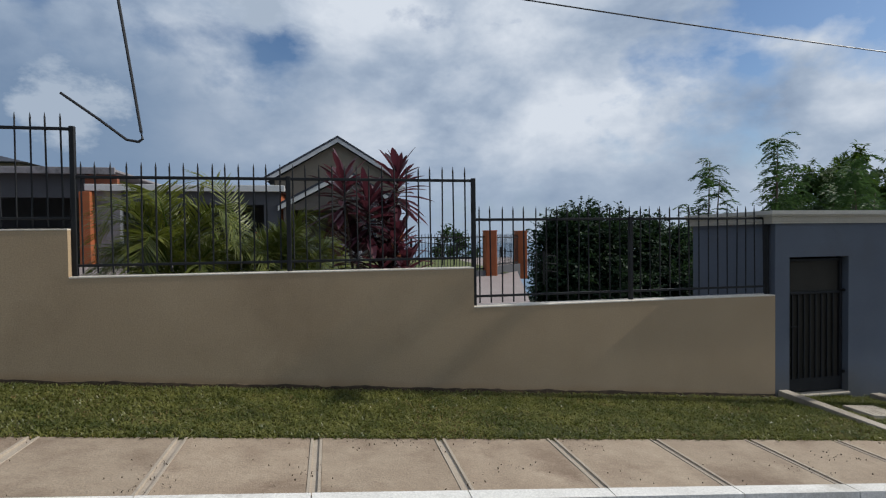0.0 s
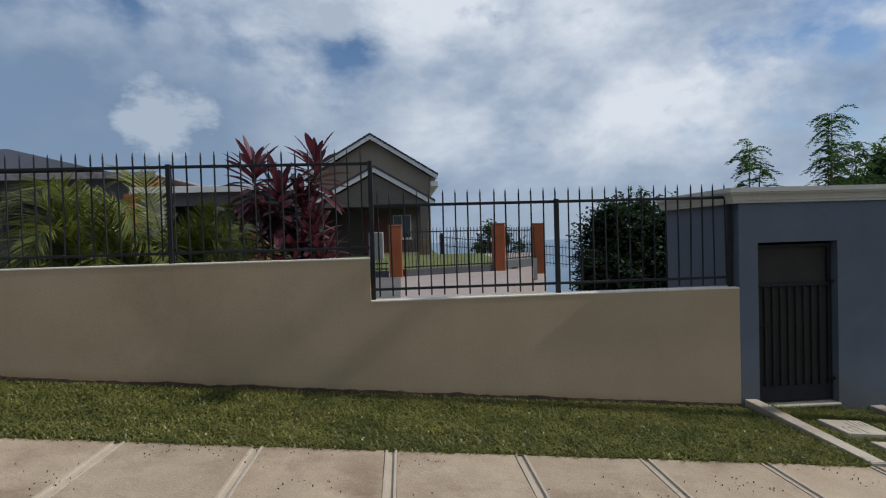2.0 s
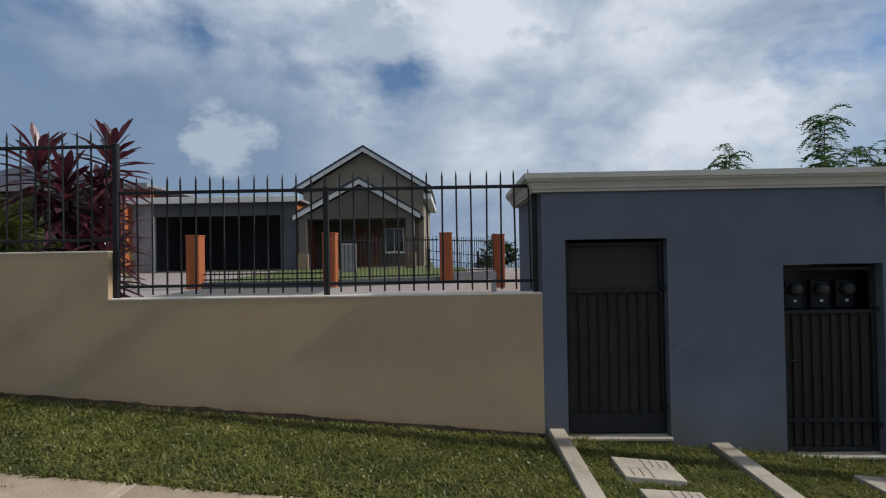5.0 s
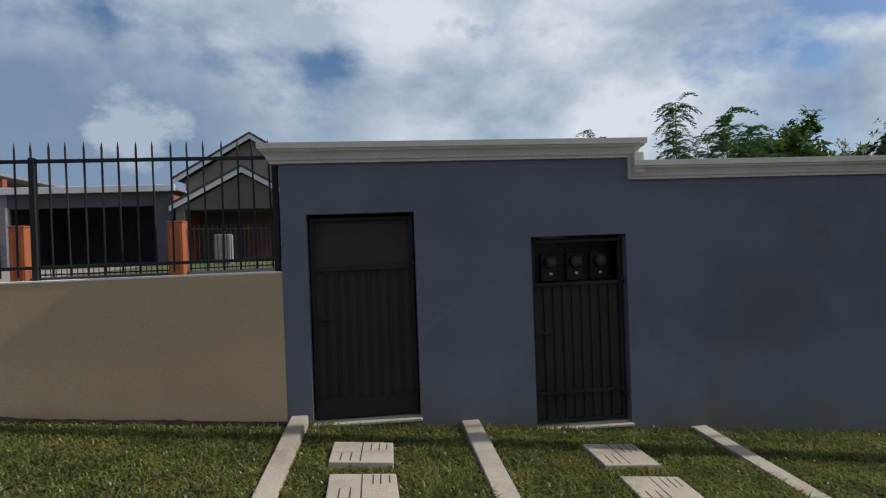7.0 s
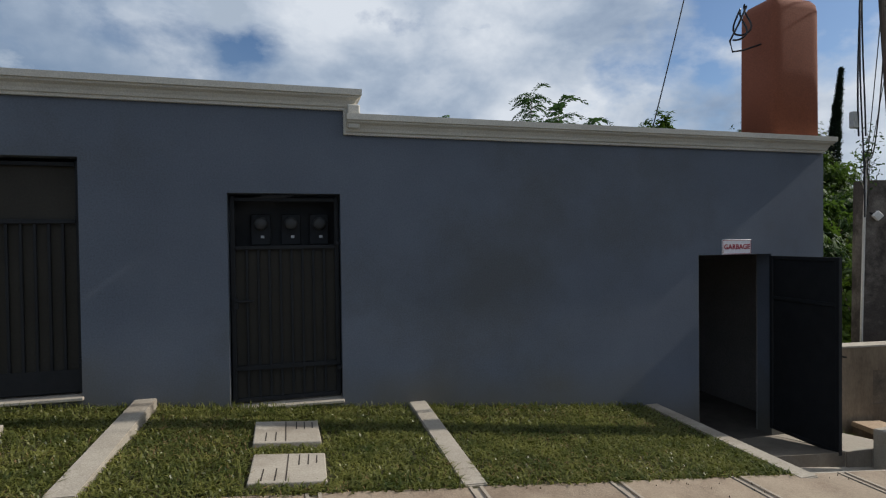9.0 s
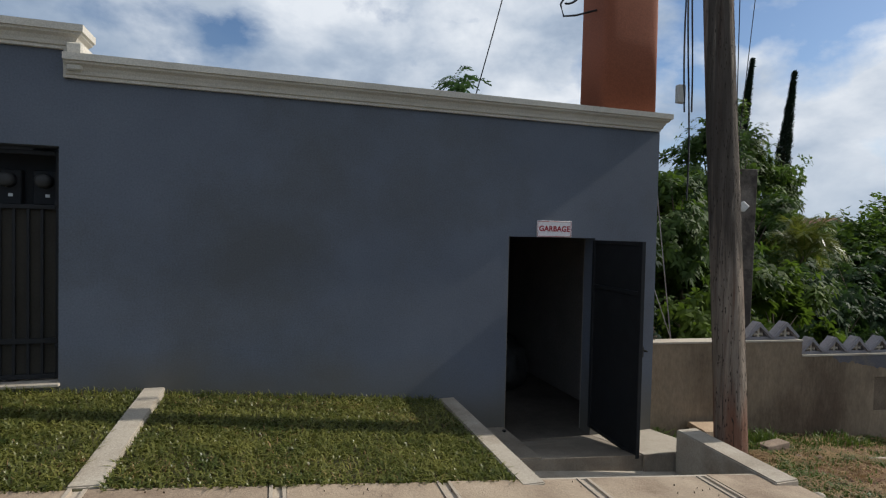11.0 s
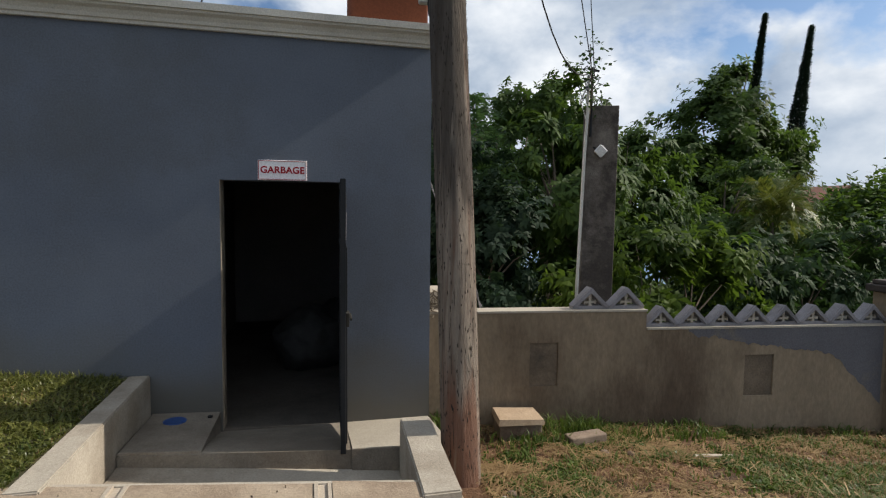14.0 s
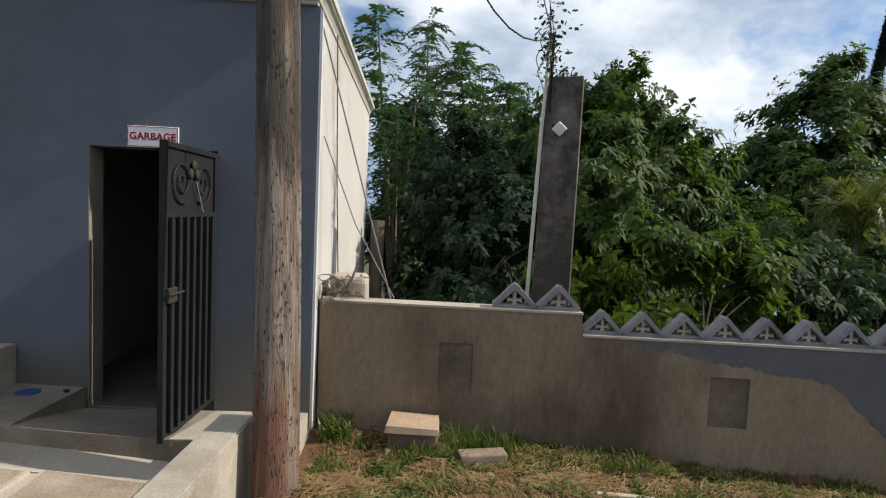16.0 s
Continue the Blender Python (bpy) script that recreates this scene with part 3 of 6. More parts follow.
def fence(x0, x1, foot, posts, label):
    """A run of iron pickets with pointed tips on two rails, between square posts."""
    root = thing("fence", label, "fence", x0, 0.1, foot, "street fence")
    L = x1 - x0
    lo, hi = 0.115, 1.075
    for z, t in ((lo, 0.015), (hi, 0.017)):
        part("rail", box(0, L, -0.013, 0.013, z - t, z + t, 0.004), M_IRON, root)
    for p, rise in posts:
        part("post", box(p - x0 - 0.026, p - x0 + 0.026, -0.026, 0.026, 0.0, hi + 0.03 + rise, 0.004), M_IRON, root)
    bm = tube([(0, 0, 0.03), (0, 0, 1.19), (0, 0, 1.245)], [0.0095, 0.0095, 0.002], 6)
    n = round(L / 0.147)
    first = part("picket", bm, M_IRON, root)
    first.location = (L / n * 0.5, 0, 0)
    for i in range(1, n):
        x = L / n * (i + 0.5)
        m = pose(x, 0, 0, random.uniform(-0.5, 0.5), random.uniform(-0.5, 0.5), random.uniform(0, 60))
        share("picket", first.data, root, m)
    return root


# The tall end post of each run stands on the next, lower wall section.
fence(-15.9, -8.82, 2.445, ((-13.2, 0), (-11.0, 0)), "black iron picket fence on the tallest wall section")
fence(-8.79, -4.36, 1.93, ((-8.79, 0.515), (-6.555, 0)), "black iron picket fence on the middle wall section")
fence(-4.33, -0.02, 1.445, ((-4.33, 0.485), (-2.17, 0), (-0.05, 0)), "black iron picket fence on the lowest wall section")


# ---- grey outbuilding ----
D1, D2, D3 = (0.235, 1.243, 0.0, 1.965), (2.378, 3.352, -0.205, 1.683), (7.245, 8.24, -1.06, 1.045)
TOP_HI, TOP_LO, XS = 2.44, 2.22, 3.39


def build_grey_building():
    root = tagged(new("wall_front"), "blue-grey rendered front wall with three doorways", "wall", kind="structure")
    T = 0.2
    foot = -1.6

    def piece(x0, x1, z0, z1):
        part("wall_section", box(x0, x1, 0.0, T, z0, z1), M_GREY, root)
    piece(0.002, D1[0], foot, TOP_HI)
    piece(D1[0], D1[1], D1[3], TOP_HI)
    piece(D1[0], D1[1], foot, D1[2] - 0.03)
    piece(D1[1], D2[0], foot, TOP_HI)
    piece(D2[0], D2[1], D2[3], TOP_HI)
    piece(D2[0], D2[1], foot, D2[2] - 0.03)
    piece(D2[1], XS, foot, TOP_HI)
    piece(XS, D3[0], foot, TOP_LO)
    piece(D3[0], D3[1], D3[3], TOP_LO)
    piece(D3[1], 9.0, foot, TOP_LO)
    for d in (D1, D2):
        part("door_sill", box(d[0] - 0.012, d[1] + 0.012, -0.03, T, d[2] - 0.03, d[2], 0.006), M_CONC_PALE, root)
    side = tagged(new("wall_left_side"), "blue-grey rendered short side wall behind the fence", "wall", kind="structure")
    part("wall_section", box(0.0, 0.2, T, 1.75, foot, TOP_HI), M_GREY, side)
    side = tagged(new("wall_right_side"), "sunlit pale painted side wall of the outbuilding", "wall", kind="structure")
    part("wall_section", box(8.8, 9.0, T, 5.0, foot, TOP_LO), M_SIDE, side)
    part("corner_strip", box(9.002, 9.012, 0.005, 0.10, -1.2, TOP_LO), M_GREY, side)
    part("corner_bead", box(9.002, 9.02, 0.105, 0.135, -1.2, TOP_LO, 0.004), M_WHITE, side)
    back = tagged(new("wall_back"), "plain rendered back walls of the outbuilding", "wall", kind="structure")
    part("wall_section", box(0.2, 3.59, 1.55, 1.75, foot, TOP_HI), M_GREY, back)
    part("wall_section", box(3.39, 3.59, 1.75, 5.0, foot, TOP_LO), M_GREY, back)
    part("wall_section", box(3.59, 8.8, 4.8, 5.0, foot, TOP_LO), M_GREY, back)
    inner = tagged(new("wall_inner"), "inner walls that part the small store rooms", "wall", kind="structure")
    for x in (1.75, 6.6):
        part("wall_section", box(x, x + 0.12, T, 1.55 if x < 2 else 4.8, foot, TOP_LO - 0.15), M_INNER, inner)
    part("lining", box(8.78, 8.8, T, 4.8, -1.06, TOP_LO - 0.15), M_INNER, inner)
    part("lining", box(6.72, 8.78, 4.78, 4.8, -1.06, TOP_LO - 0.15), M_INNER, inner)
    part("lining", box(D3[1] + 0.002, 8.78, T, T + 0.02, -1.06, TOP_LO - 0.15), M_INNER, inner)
    fl = tagged(new("floor"), "bare concrete floor inside the store rooms", "floor", kind="structure")
    part("slab", box(0.2, 3.39, T, 1.55, -0.3, -0.21), M_CONC, fl)
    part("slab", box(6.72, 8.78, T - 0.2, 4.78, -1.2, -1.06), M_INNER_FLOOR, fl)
    part("door_reveal", box(D3[0] - 0.002, D3[0] + 0.006, 0.004, T, -1.06, D3[3]), M_REVEAL, root, "bare cement door reveal")
    roof = box(0.2, 3.39, T, 1.55, TOP_HI - 0.15, TOP_HI)
    box(3.59, 8.8, T, 4.8, TOP_LO - 0.15, TOP_LO, 0, roof)
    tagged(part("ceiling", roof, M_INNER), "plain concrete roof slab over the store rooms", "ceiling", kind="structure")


build_grey_building()

# Cornice profile: how far it stands out and how high, from its foot upwards.
PROFILE = ((0.0, 0.0), (0.028, 0.0), (0.032, 0.022), (0.045, 0.03), (0.052, 0.055), (0.07, 0.085), (0.098, 0.105), (0.102, 0.12), (0.118, 0.124), (0.12, 0.178), (0.0, 0.182))


def cornice_run(path, foot, bm=None):
    """Sweeps the profile along wall corners in plan; each path point has its outward mitre direction."""
    bm = bm or bmesh.new()
    rings = [[bm.verts.new((x + ox * o, y + oy * o, foot + h)) for o, h in PROFILE] for (x, y), (ox, oy) in path]
    n = len(PROFILE)
    for a, b in zip(rings, rings[1:]):
        for k in range(n):
            j = (k + 1) % n
            bm.faces.new((a[k], b[k], b[j], a[j]))
    bm.faces.new(rings[0]); bm.faces.new(rings[-1][::-1])
    bmesh.ops.recalc_face_normals(bm, faces=bm.faces[:])
    return bm


def build_cornice():
    root = tagged(new("trim"), "cream moulded cornice that steps down along the parapet", "cornice", kind="structure")
    part("cornice_upper", cornice_run([((-0.05, 1.75), (-1, 0)), ((-0.05, -0.003), (-1, -1)), ((XS + 0.04, -0.003), (1, -1)), ((XS + 0.04, 0.2), (1, 0))], TOP_HI), M_CREAM, root)
    part("cornice_lower", cornice_run([((XS + 0.02, -0.003), (0, -1)), ((8.965, -0.003), (1, -1)), ((8.965, 5.0), (1, 0))], TOP_LO), M_CREAM, root)
    bm = box(XS - 0.002, XS + 0.10, -0.034, 0.2, TOP_LO, TOP_HI, 0.004)
    box(XS + 0.03, XS + 0.145, -0.085, 0.2, TOP_LO + 0.05, TOP_HI + 0.05, 0.012, bm)
    part("cornice_step", bm, M_CREAM, root)
    bm = box(-0.048, XS, 0.0, 1.75, TOP_HI + 0.0, TOP_HI + 0.182)
    part("parapet", bm, M_CREAM, root)
    part("parapet", box(XS + 0.145, 8.965, 0.0, 0.25, TOP_LO, TOP_LO + 0.182), M_CREAM, root)
    part("parapet", box(8.8, 8.965, 0.25, 5.0, TOP_LO, TOP_LO + 0.182), M_CREAM, root)


build_cornice()


def barred_gate(d, rail_z, low_z, label, covered):
    """A closed iron gate: frame, bars over a dark sheet, latch and hinges."""
    x0, x1, z0, z1 = d
    w, h = x1 - x0, z1 - z0
    root = thing("gate", label, "gate", x0, 0.11, z0, "store room gates")
    for a, b in ((0.012, 0.052), (w - 0.052, w - 0.012)):
        part("frame_upright", box(a, b, -0.02, 0.02, 0.015, h - 0.02, 0.004), M_IRON, root)
    for z in (0.035, h - 0.05, rail_z - z0, low_z - z0):
        part("frame_rail", box(0.052, w - 0.052, -0.018, 0.018, z - 0.018, z + 0.018, 0.004), M_IRON, root)
    bar = None
    n = 8
    for i in range(n):
        x = 0.052 + (w - 0.104) * (i + 1) / (n + 1)
        if bar is None:
            bar = part("bar", box(-0.011, 0.011, -0.011, 0.011, 0.05, rail_z - z0 - 0.015, 0.003), M_IRON, root)
            bar.location.x = x
        else:
            share("bar", bar.data, root, pose(x, 0, 0))
    top = h - 0.03 if covered else rail_z - z0
    part("sheet_panel", box(0.03, w - 0.03, 0.022, 0.026, 0.13 if covered else 0.05, top), M_SHEET, root)
    part("kick_plate", box(0.03, w - 0.03, -0.024, -0.02, 0.05 if covered else low_z - z0 - 0.02, 0.21 if covered else low_z - z0 + 0.02, 0.001), M_IRON, root)
    lz = h * 0.49
    part("latch", tube([(0.045, -0.035, lz), (0.20, -0.035, lz)], 0.011, 8), M_IRON, root)
    part("latch_plate", box(0.03, 0.075, -0.034, -0.02, lz - 0.07, lz + 0.03, 0.003), M_IRON, root)
    for z in (rail_z - z0 + 0.03, 0.28):
        part("hinge", tube([(w - 0.02, -0.05, z), (w + 0.03, -0.05, z)], 0.016, 8), M_IRON, root)
        part("hinge_lug", box(w - 0.045, w - 0.01, -0.06, -0.018, z - 0.02, z + 0.02, 0.004), M_IRON, root)
    return root


barred_gate(D1, 1.44, 0.17, "closed black iron gate with bars over brown sheet metal", True)
barred_gate(D2, 1.20, 0.12, "closed black iron gate, open above with meters behind", False)


def meter(x):
    root = thing("electricity_meter", "round glass electricity meter on the dark inner wall", "meter", x, 0.28, 1.42, "meters in the store room")
    part("meter_box", box(-0.09, 0.09, -0.01, 0.06, -0.2, 0.09, 0.008), M_IRON, root)
    bm = tube([(0, -0.01, 0), (0, -0.08, 0), (0, -0.105, 0)], [0.062, 0.06, 0.04], 20)
    part("glass_dome", bm, M_GLASS, root, "clear glass dome", True)
    part("meter_label", box(0.0, 0.03, -0.016, -0.011, -0.135, -0.11), M_WHITE, root)


for mx in (2.64, 2.91, 3.17):
    meter(mx)
# Black board and meter boxes put the recess's shade into their colour.
tagged(part("meter_board", box(2.385, 3.345, 0.34, 0.38, 1.05, 1.675, 0.004), M_IRON), "dark board behind the electricity meters", "board")
tagged(part("wall_meter_back", box(2.2, 3.39, 0.66, 0.72, -0.21, TOP_HI - 0.15), M_GREY), "dark wall behind the electricity meters", "wall", kind="structure")


def open_gate():
    """The garbage room gate, swung out square to the wall."""
    w, h = 0.86, 1.99
    root = thing("gate", "black iron gate standing open with scrollwork at its top", "gate", 8.225, -0.005, -0.965, "store room gates", -92)
    for a, b in ((0.0, 0.045), (w - 0.045, w)):
        part("frame_upright", box(a, b, -0.02, 0.02, 0, h, 0.004), M_IRON, root)
    for z in (0.02, 1.51, h - 0.02):
        part("frame_rail", box(0.045, w - 0.045, -0.018, 0.018, z - 0.02, z + 0.02, 0.004), M_IRON, root)
    bar = None
    for i in range(7):
        x = 0.045 + (w - 0.09) * (i + 0.5) / 7
        if bar is None:
            bar = part("bar", box(-0.014, 0.014, 0.004, 0.032, 0.04, 1.5, 0.003), M_IRON, root)
            bar.location.x = x
        else:
            share("bar", bar.data, root, pose(x, 0, 0))
    part("sheet_panel", box(0.02, w - 0.02, -0.004, 0.0, 0.03, h - 0.02), M_IRON, root)
    for cx, s in ((0.26, 1), (0.60, -1)):
        pts = [(cx + s * (0.02 + 0.012 * a) * math.cos(a), 0.012, 1.74 + (0.02 + 0.012 * a) * math.sin(a)) for a in [k * 0.35 for k in range(34)]]
        part("scroll", tube(pts, 0.007, 6), M_IRON, root)
    for cx, cz in ((0.43, 1.86), (0.38, 1.80), (0.48, 1.80)):
        bm = bmesh.new()
        bmesh.ops.create_icosphere(bm, subdivisions=2, radius=0.038)
        bmesh.ops.scale(bm, vec=(1, 0.35, 1), verts=bm.verts)
        bmesh.ops.translate(bm, vec=(cx, 0.02, cz), verts=bm.verts)
        part("rosette", bm, M_SHEET, root, smooth=True)
    part("stay_rod", tube([(0.30, 0.03, 1.53), (0.42, 0.03, 1.75)], 0.005, 6), M_DECO, root)
    part("bolt_plate", box(w - 0.14, w - 0.02, 0.02, 0.045, 0.93, 1.03, 0.004), M_SHEET, root)
    part("bolt", tube([(w - 0.2, 0.055, 0.99), (w + 0.01, 0.055, 0.99)], 0.009, 8), M_SHEET, root)


open_gate()


def sign():
    root = thing("sign", "white sign with red GARBAGE lettering above the doorway", "sign", 7.744, -0.012, 1.131)
    part("board", box(-0.197, 0.197, -0.006, 0.008, -0.083, 0.083, 0.003), M_SIGN, root)
    for z in (-0.076, 0.076):
        part("border", box(-0.19, 0.19, -0.0085, -0.0062, z - 0.0025, z + 0.0025), M_RED, root)
    for x in (-0.19, 0.19):
        part("border", box(x - 0.0025, x + 0.0025, -0.0085, -0.0062, -0.0735, 0.0735), M_RED, root)
    cu = bpy.data.curves.new("lettering", "FONT")
    cu.body, cu.align_x, cu.align_y, cu.size, cu.extrude, cu.offset = "GARBAGE", "CENTER", "CENTER", 0.077, 0.001, 0.0023
    cu.space_character = 1.04
    cu.materials.append(M_RED)
    tx = new("lettering", cu)
    tx.parent = root
    tx.matrix_basis = pose(0, -0.009, 0.0, 90, 0, 0)


sign()


def garbage_bag(x, y, z, r, seed):
    bm = bmesh.new()
    bmesh.ops.create_icosphere(bm, subdivisions=4, radius=r)
    for v in bm.verts:
        n = v.co.normalized()
        v.co += n * (0.18 * r * noise.noise(n * 2.2 + Vector((seed, 0, 0))) + 0.07 * r * noise.noise(n * 6 + Vector((0, seed, 0))))
        v.co.z = max(v.co.z * 0.9, -r * 0.75)
        if v.co.z > r * 0.7:
            v.co.x *= 0.7; v.co.y *= 0.7; v.co.z += 0.1 * r
    ob = part("garbage_bag", bm, M_BAG, smooth=True)
    ob.location = (x, y, z + r * 0.75)
    tagged(ob, "full grey plastic garbage bag in the dark room", "garbage bag", "garbage bags")


garbage_bag(7.95, 1.9, -1.06, 0.42, 1)
garbage_bag(8.3, 2.7, -1.06, 0.38, 2)


# ---- forecourt of the garbage room, edgings and stepping slabs ----
def edging(x0, x1, label):
    zt = lambda x: 0.105 - 0.0975 * x
    y0, y1 = -1.765, -0.005
    xm = 0.5 * (x0 + x1)
    bm = hexa([(x0, y0, zt(xm) - 0.3), (x1, y0, zt(xm) - 0.3), (x1, y1, zt(xm) - 0.3), (x0, y1, zt(xm) - 0.3)],
              [(x0, y0, zt(xm) - 0.03), (x1, y0, zt(xm) - 0.035), (x1, y1, zt(xm) + 0.005), (x0, y1, zt(xm) + 0.005)])
    bmesh.ops.bevel(bm, geom=bm.edges[:], offset=0.008, segments=2, affect="EDGES")
    tagged(part("garden_edging", bm, M_CONC_PALE), label, "edging", "grass edgings")


edging(0.035, 0.19, "pale concrete edging strip across the grass")
edging(1.625, 1.80, "pale concrete edging strip across the grass")
edging(3.965, 4.13, "pale concrete edging strip across the grass")


def slab(x0, x1, y0, y1, flip):
    """A cast slab whose face is cut by a few short grooves."""
    xm, ym = (x0 + x1) / 2, (y0 + y1) / 2
    w, d = x1 - x0, y1 - y0
    root = thing("stepping_slab", "pale grooved concrete stepping slab set in the grass", "stepping slab", xm, ym, 0.085 - 0.0975 * xm, "stepping slabs")
    root.matrix_basis = pose(xm, ym, 0.085 - 0.0975 * xm, 0, 5.0, 1.5 if flip else -1)
    part("slab_body", box(-w / 2, w / 2, -d / 2, d / 2, -0.09, 0.0, 0.008, None, 2), M_CONC_PALE, root)
    g = 0.005
    cuts = [(-0.02, -d * 0.46, d * 0.46), (0.13, 0.03, d * 0.44), (0.26, 0.03, d * 0.44), (0.38, 0.05, d * 0.40), (-0.18, -d * 0.44, -0.02), (-0.33, -d * 0.44, -0.03)]
    for u, y0g, y1g in cuts:
        x = u * w + random.uniform(-0.006, 0.006)
        part("groove", hexa([(x - g, y0g, -0.004), (x + g, y0g, -0.004), (x + g + 0.004, y1g, -0.004), (x - g + 0.006, y1g, -0.004)],
                            [(x - g, y0g, 0.0012), (x + g, y0g, 0.0012), (x + g + 0.004, y1g, 0.0012), (x - g + 0.006, y1g, 0.0012)]), M_CRACK, root)


for sx0, sx1, sy0, sy1, fl in ((0.47, 0.96, -1.03, -0.60, 0), (0.50, 0.975, -1.66, -1.24, 1), (2.63, 3.11, -1.0, -0.52, 1), (2.655, 3.125, -1.68, -1.22, 0)):
    slab(sx0, sx1, sy0, sy1, fl)


def build_forecourt():
    root = tagged(new("forecourt"), "sunken concrete forecourt of the garbage room", "forecourt", kind="structure")
    zs = lambda x: -0.865 - 0.06 * (x - 7.2)
    yf = -1.86
    a, b = 6.715, 8.60
    zl = lambda x: -1.017 - 0.109 * (x - 7.65)
    part("floor_slab", hexa([(a, yf, -1.5), (b, yf, -1.5), (b, -0.86, -1.5), (a, -0.86, -1.5)],
                            [(a, yf, zl(a)), (b, yf, zl(b)), (b, -0.86, zl(b)), (a, -0.86, zl(a))]), M_CONC_PALE, root)
    part("back_kerb", hexa([(a, -1.795, -1.4), (b, -1.795, -1.4), (b, -1.76, -1.4), (a, -1.76, -1.4)],
                           [(a, -1.795, pave(a) - 0.006), (b, -1.795, pave(b) - 0.006), (b, -1.76, pave(b) - 0.01), (a, -1.76, pave(a) - 0.01)]), M_CONC_PALE, root)
    part("floor_ramp", hexa([(a, -0.858, -1.4), (8.255, -0.858, -1.4), (8.255, -0.002, -1.4), (a, -0.002, -1.4)],
                            [(a, -0.858, zs(a) - 0.008), (8.255, -0.858, zs(8.255) - 0.008), (8.255, -0.002, -1.06), (a, -0.002, -1.06)]), M_CONC, root)
    bm = hexa([(6.545, -1.88, -1.3), (6.715, -1.88, -1.3), (6.70, -0.004, -1.3), (6.54, -0.004, -1.3)],
              [(6.55, -1.88, -0.553), (6.713, -1.88, -0.553), (6.70, -0.004, -0.545), (6.54, -0.004, -0.545)])
    bmesh.ops.bevel(bm, geom=bm.edges[:], offset=0.008, segments=2, affect="EDGES")
    part("side_wall", bm, M_CONC_PALE, root)
    bm = hexa([(8.56, -1.98, -1.3), (8.78, -1.98, -1.3), (8.83, -0.872, -1.3), (8.605, -0.872, -1.3)],
              [(8.56, -1.98, -0.725), (8.78, -1.98, -0.725), (8.83, -0.872, -0.725), (8.605, -0.872, -0.725)])
    bmesh.ops.bevel(bm, geom=bm.edges[:], offset=0.01, segments=2, affect="EDGES")
    part("side_wall", bm, M_CONC_PALE, root)
    part("corner_pad", hexa([(8.26, -0.868, -1.4), (9.0, -0.868, -1.4), (9.0, -0.003, -1.4), (8.26, -0.003, -1.4)],
                            [(8.26, -0.868, -0.925), (9.0, -0.868, -0.95), (9.0, -0.003, -1.06), (8.26, -0.003, -1.06)]), M_CONC_PALE, root)
    # Thin darker face over the pad's front, standing in for its shade.
    part("pad_shade_face", hexa([(8.257, -0.874, -1.4), (8.60, -0.874, -1.4), (8.60, -0.868, -1.4), (8.257, -0.868, -1.4)],
                           [(8.257, -0.874, -0.929), (8.60, -0.874, -0.945), (8.60, -0.868, -0.943), (8.257, -0.868, -0.927)]), M_CONC, root)


build_forecourt()


def drain_box():
    root = thing("drain_box", "raised concrete drain box with a blue cover beside the doorway", "drain box", 6.975, -0.42, -1.04)
    part("box_body", hexa([(-0.26, -0.41, -0.2), (0.255, -0.41, -0.2), (0.255, 0.41, -0.2), (-0.26, 0.41, -0.2)],
                          [(-0.26, -0.41, 0.205), (0.255, -0.41, 0.173), (0.255, 0.41, 0.155), (-0.26, 0.41, 0.175)]), M_CONC, root)
    part("box_edge", hexa([(-0.26, -0.422, 0.185), (0.258, -0.422, 0.153), (0.258, -0.404, 0.153), (-0.26, -0.404, 0.185)],
                          [(-0.26, -0.422, 0.211), (0.258, -0.422, 0.179), (0.258, -0.404, 0.179), (-0.26, -0.404, 0.211)]), M_CONC_PALE, root)
    bm = tube([(-0.05, 0.20, 0.168), (-0.05, 0.20, 0.182), (-0.05, 0.20, 0.186)], [0.085, 0.085, 0.07], 24)
    part("blue_cover", bm, M_BLUE, root, "round blue plastic cover")
    part("plug", tube([(0.2, 0.26, 0.168), (0.2, 0.26, 0.18)], 0.02, 10), M_IRON, root)


drain_box()


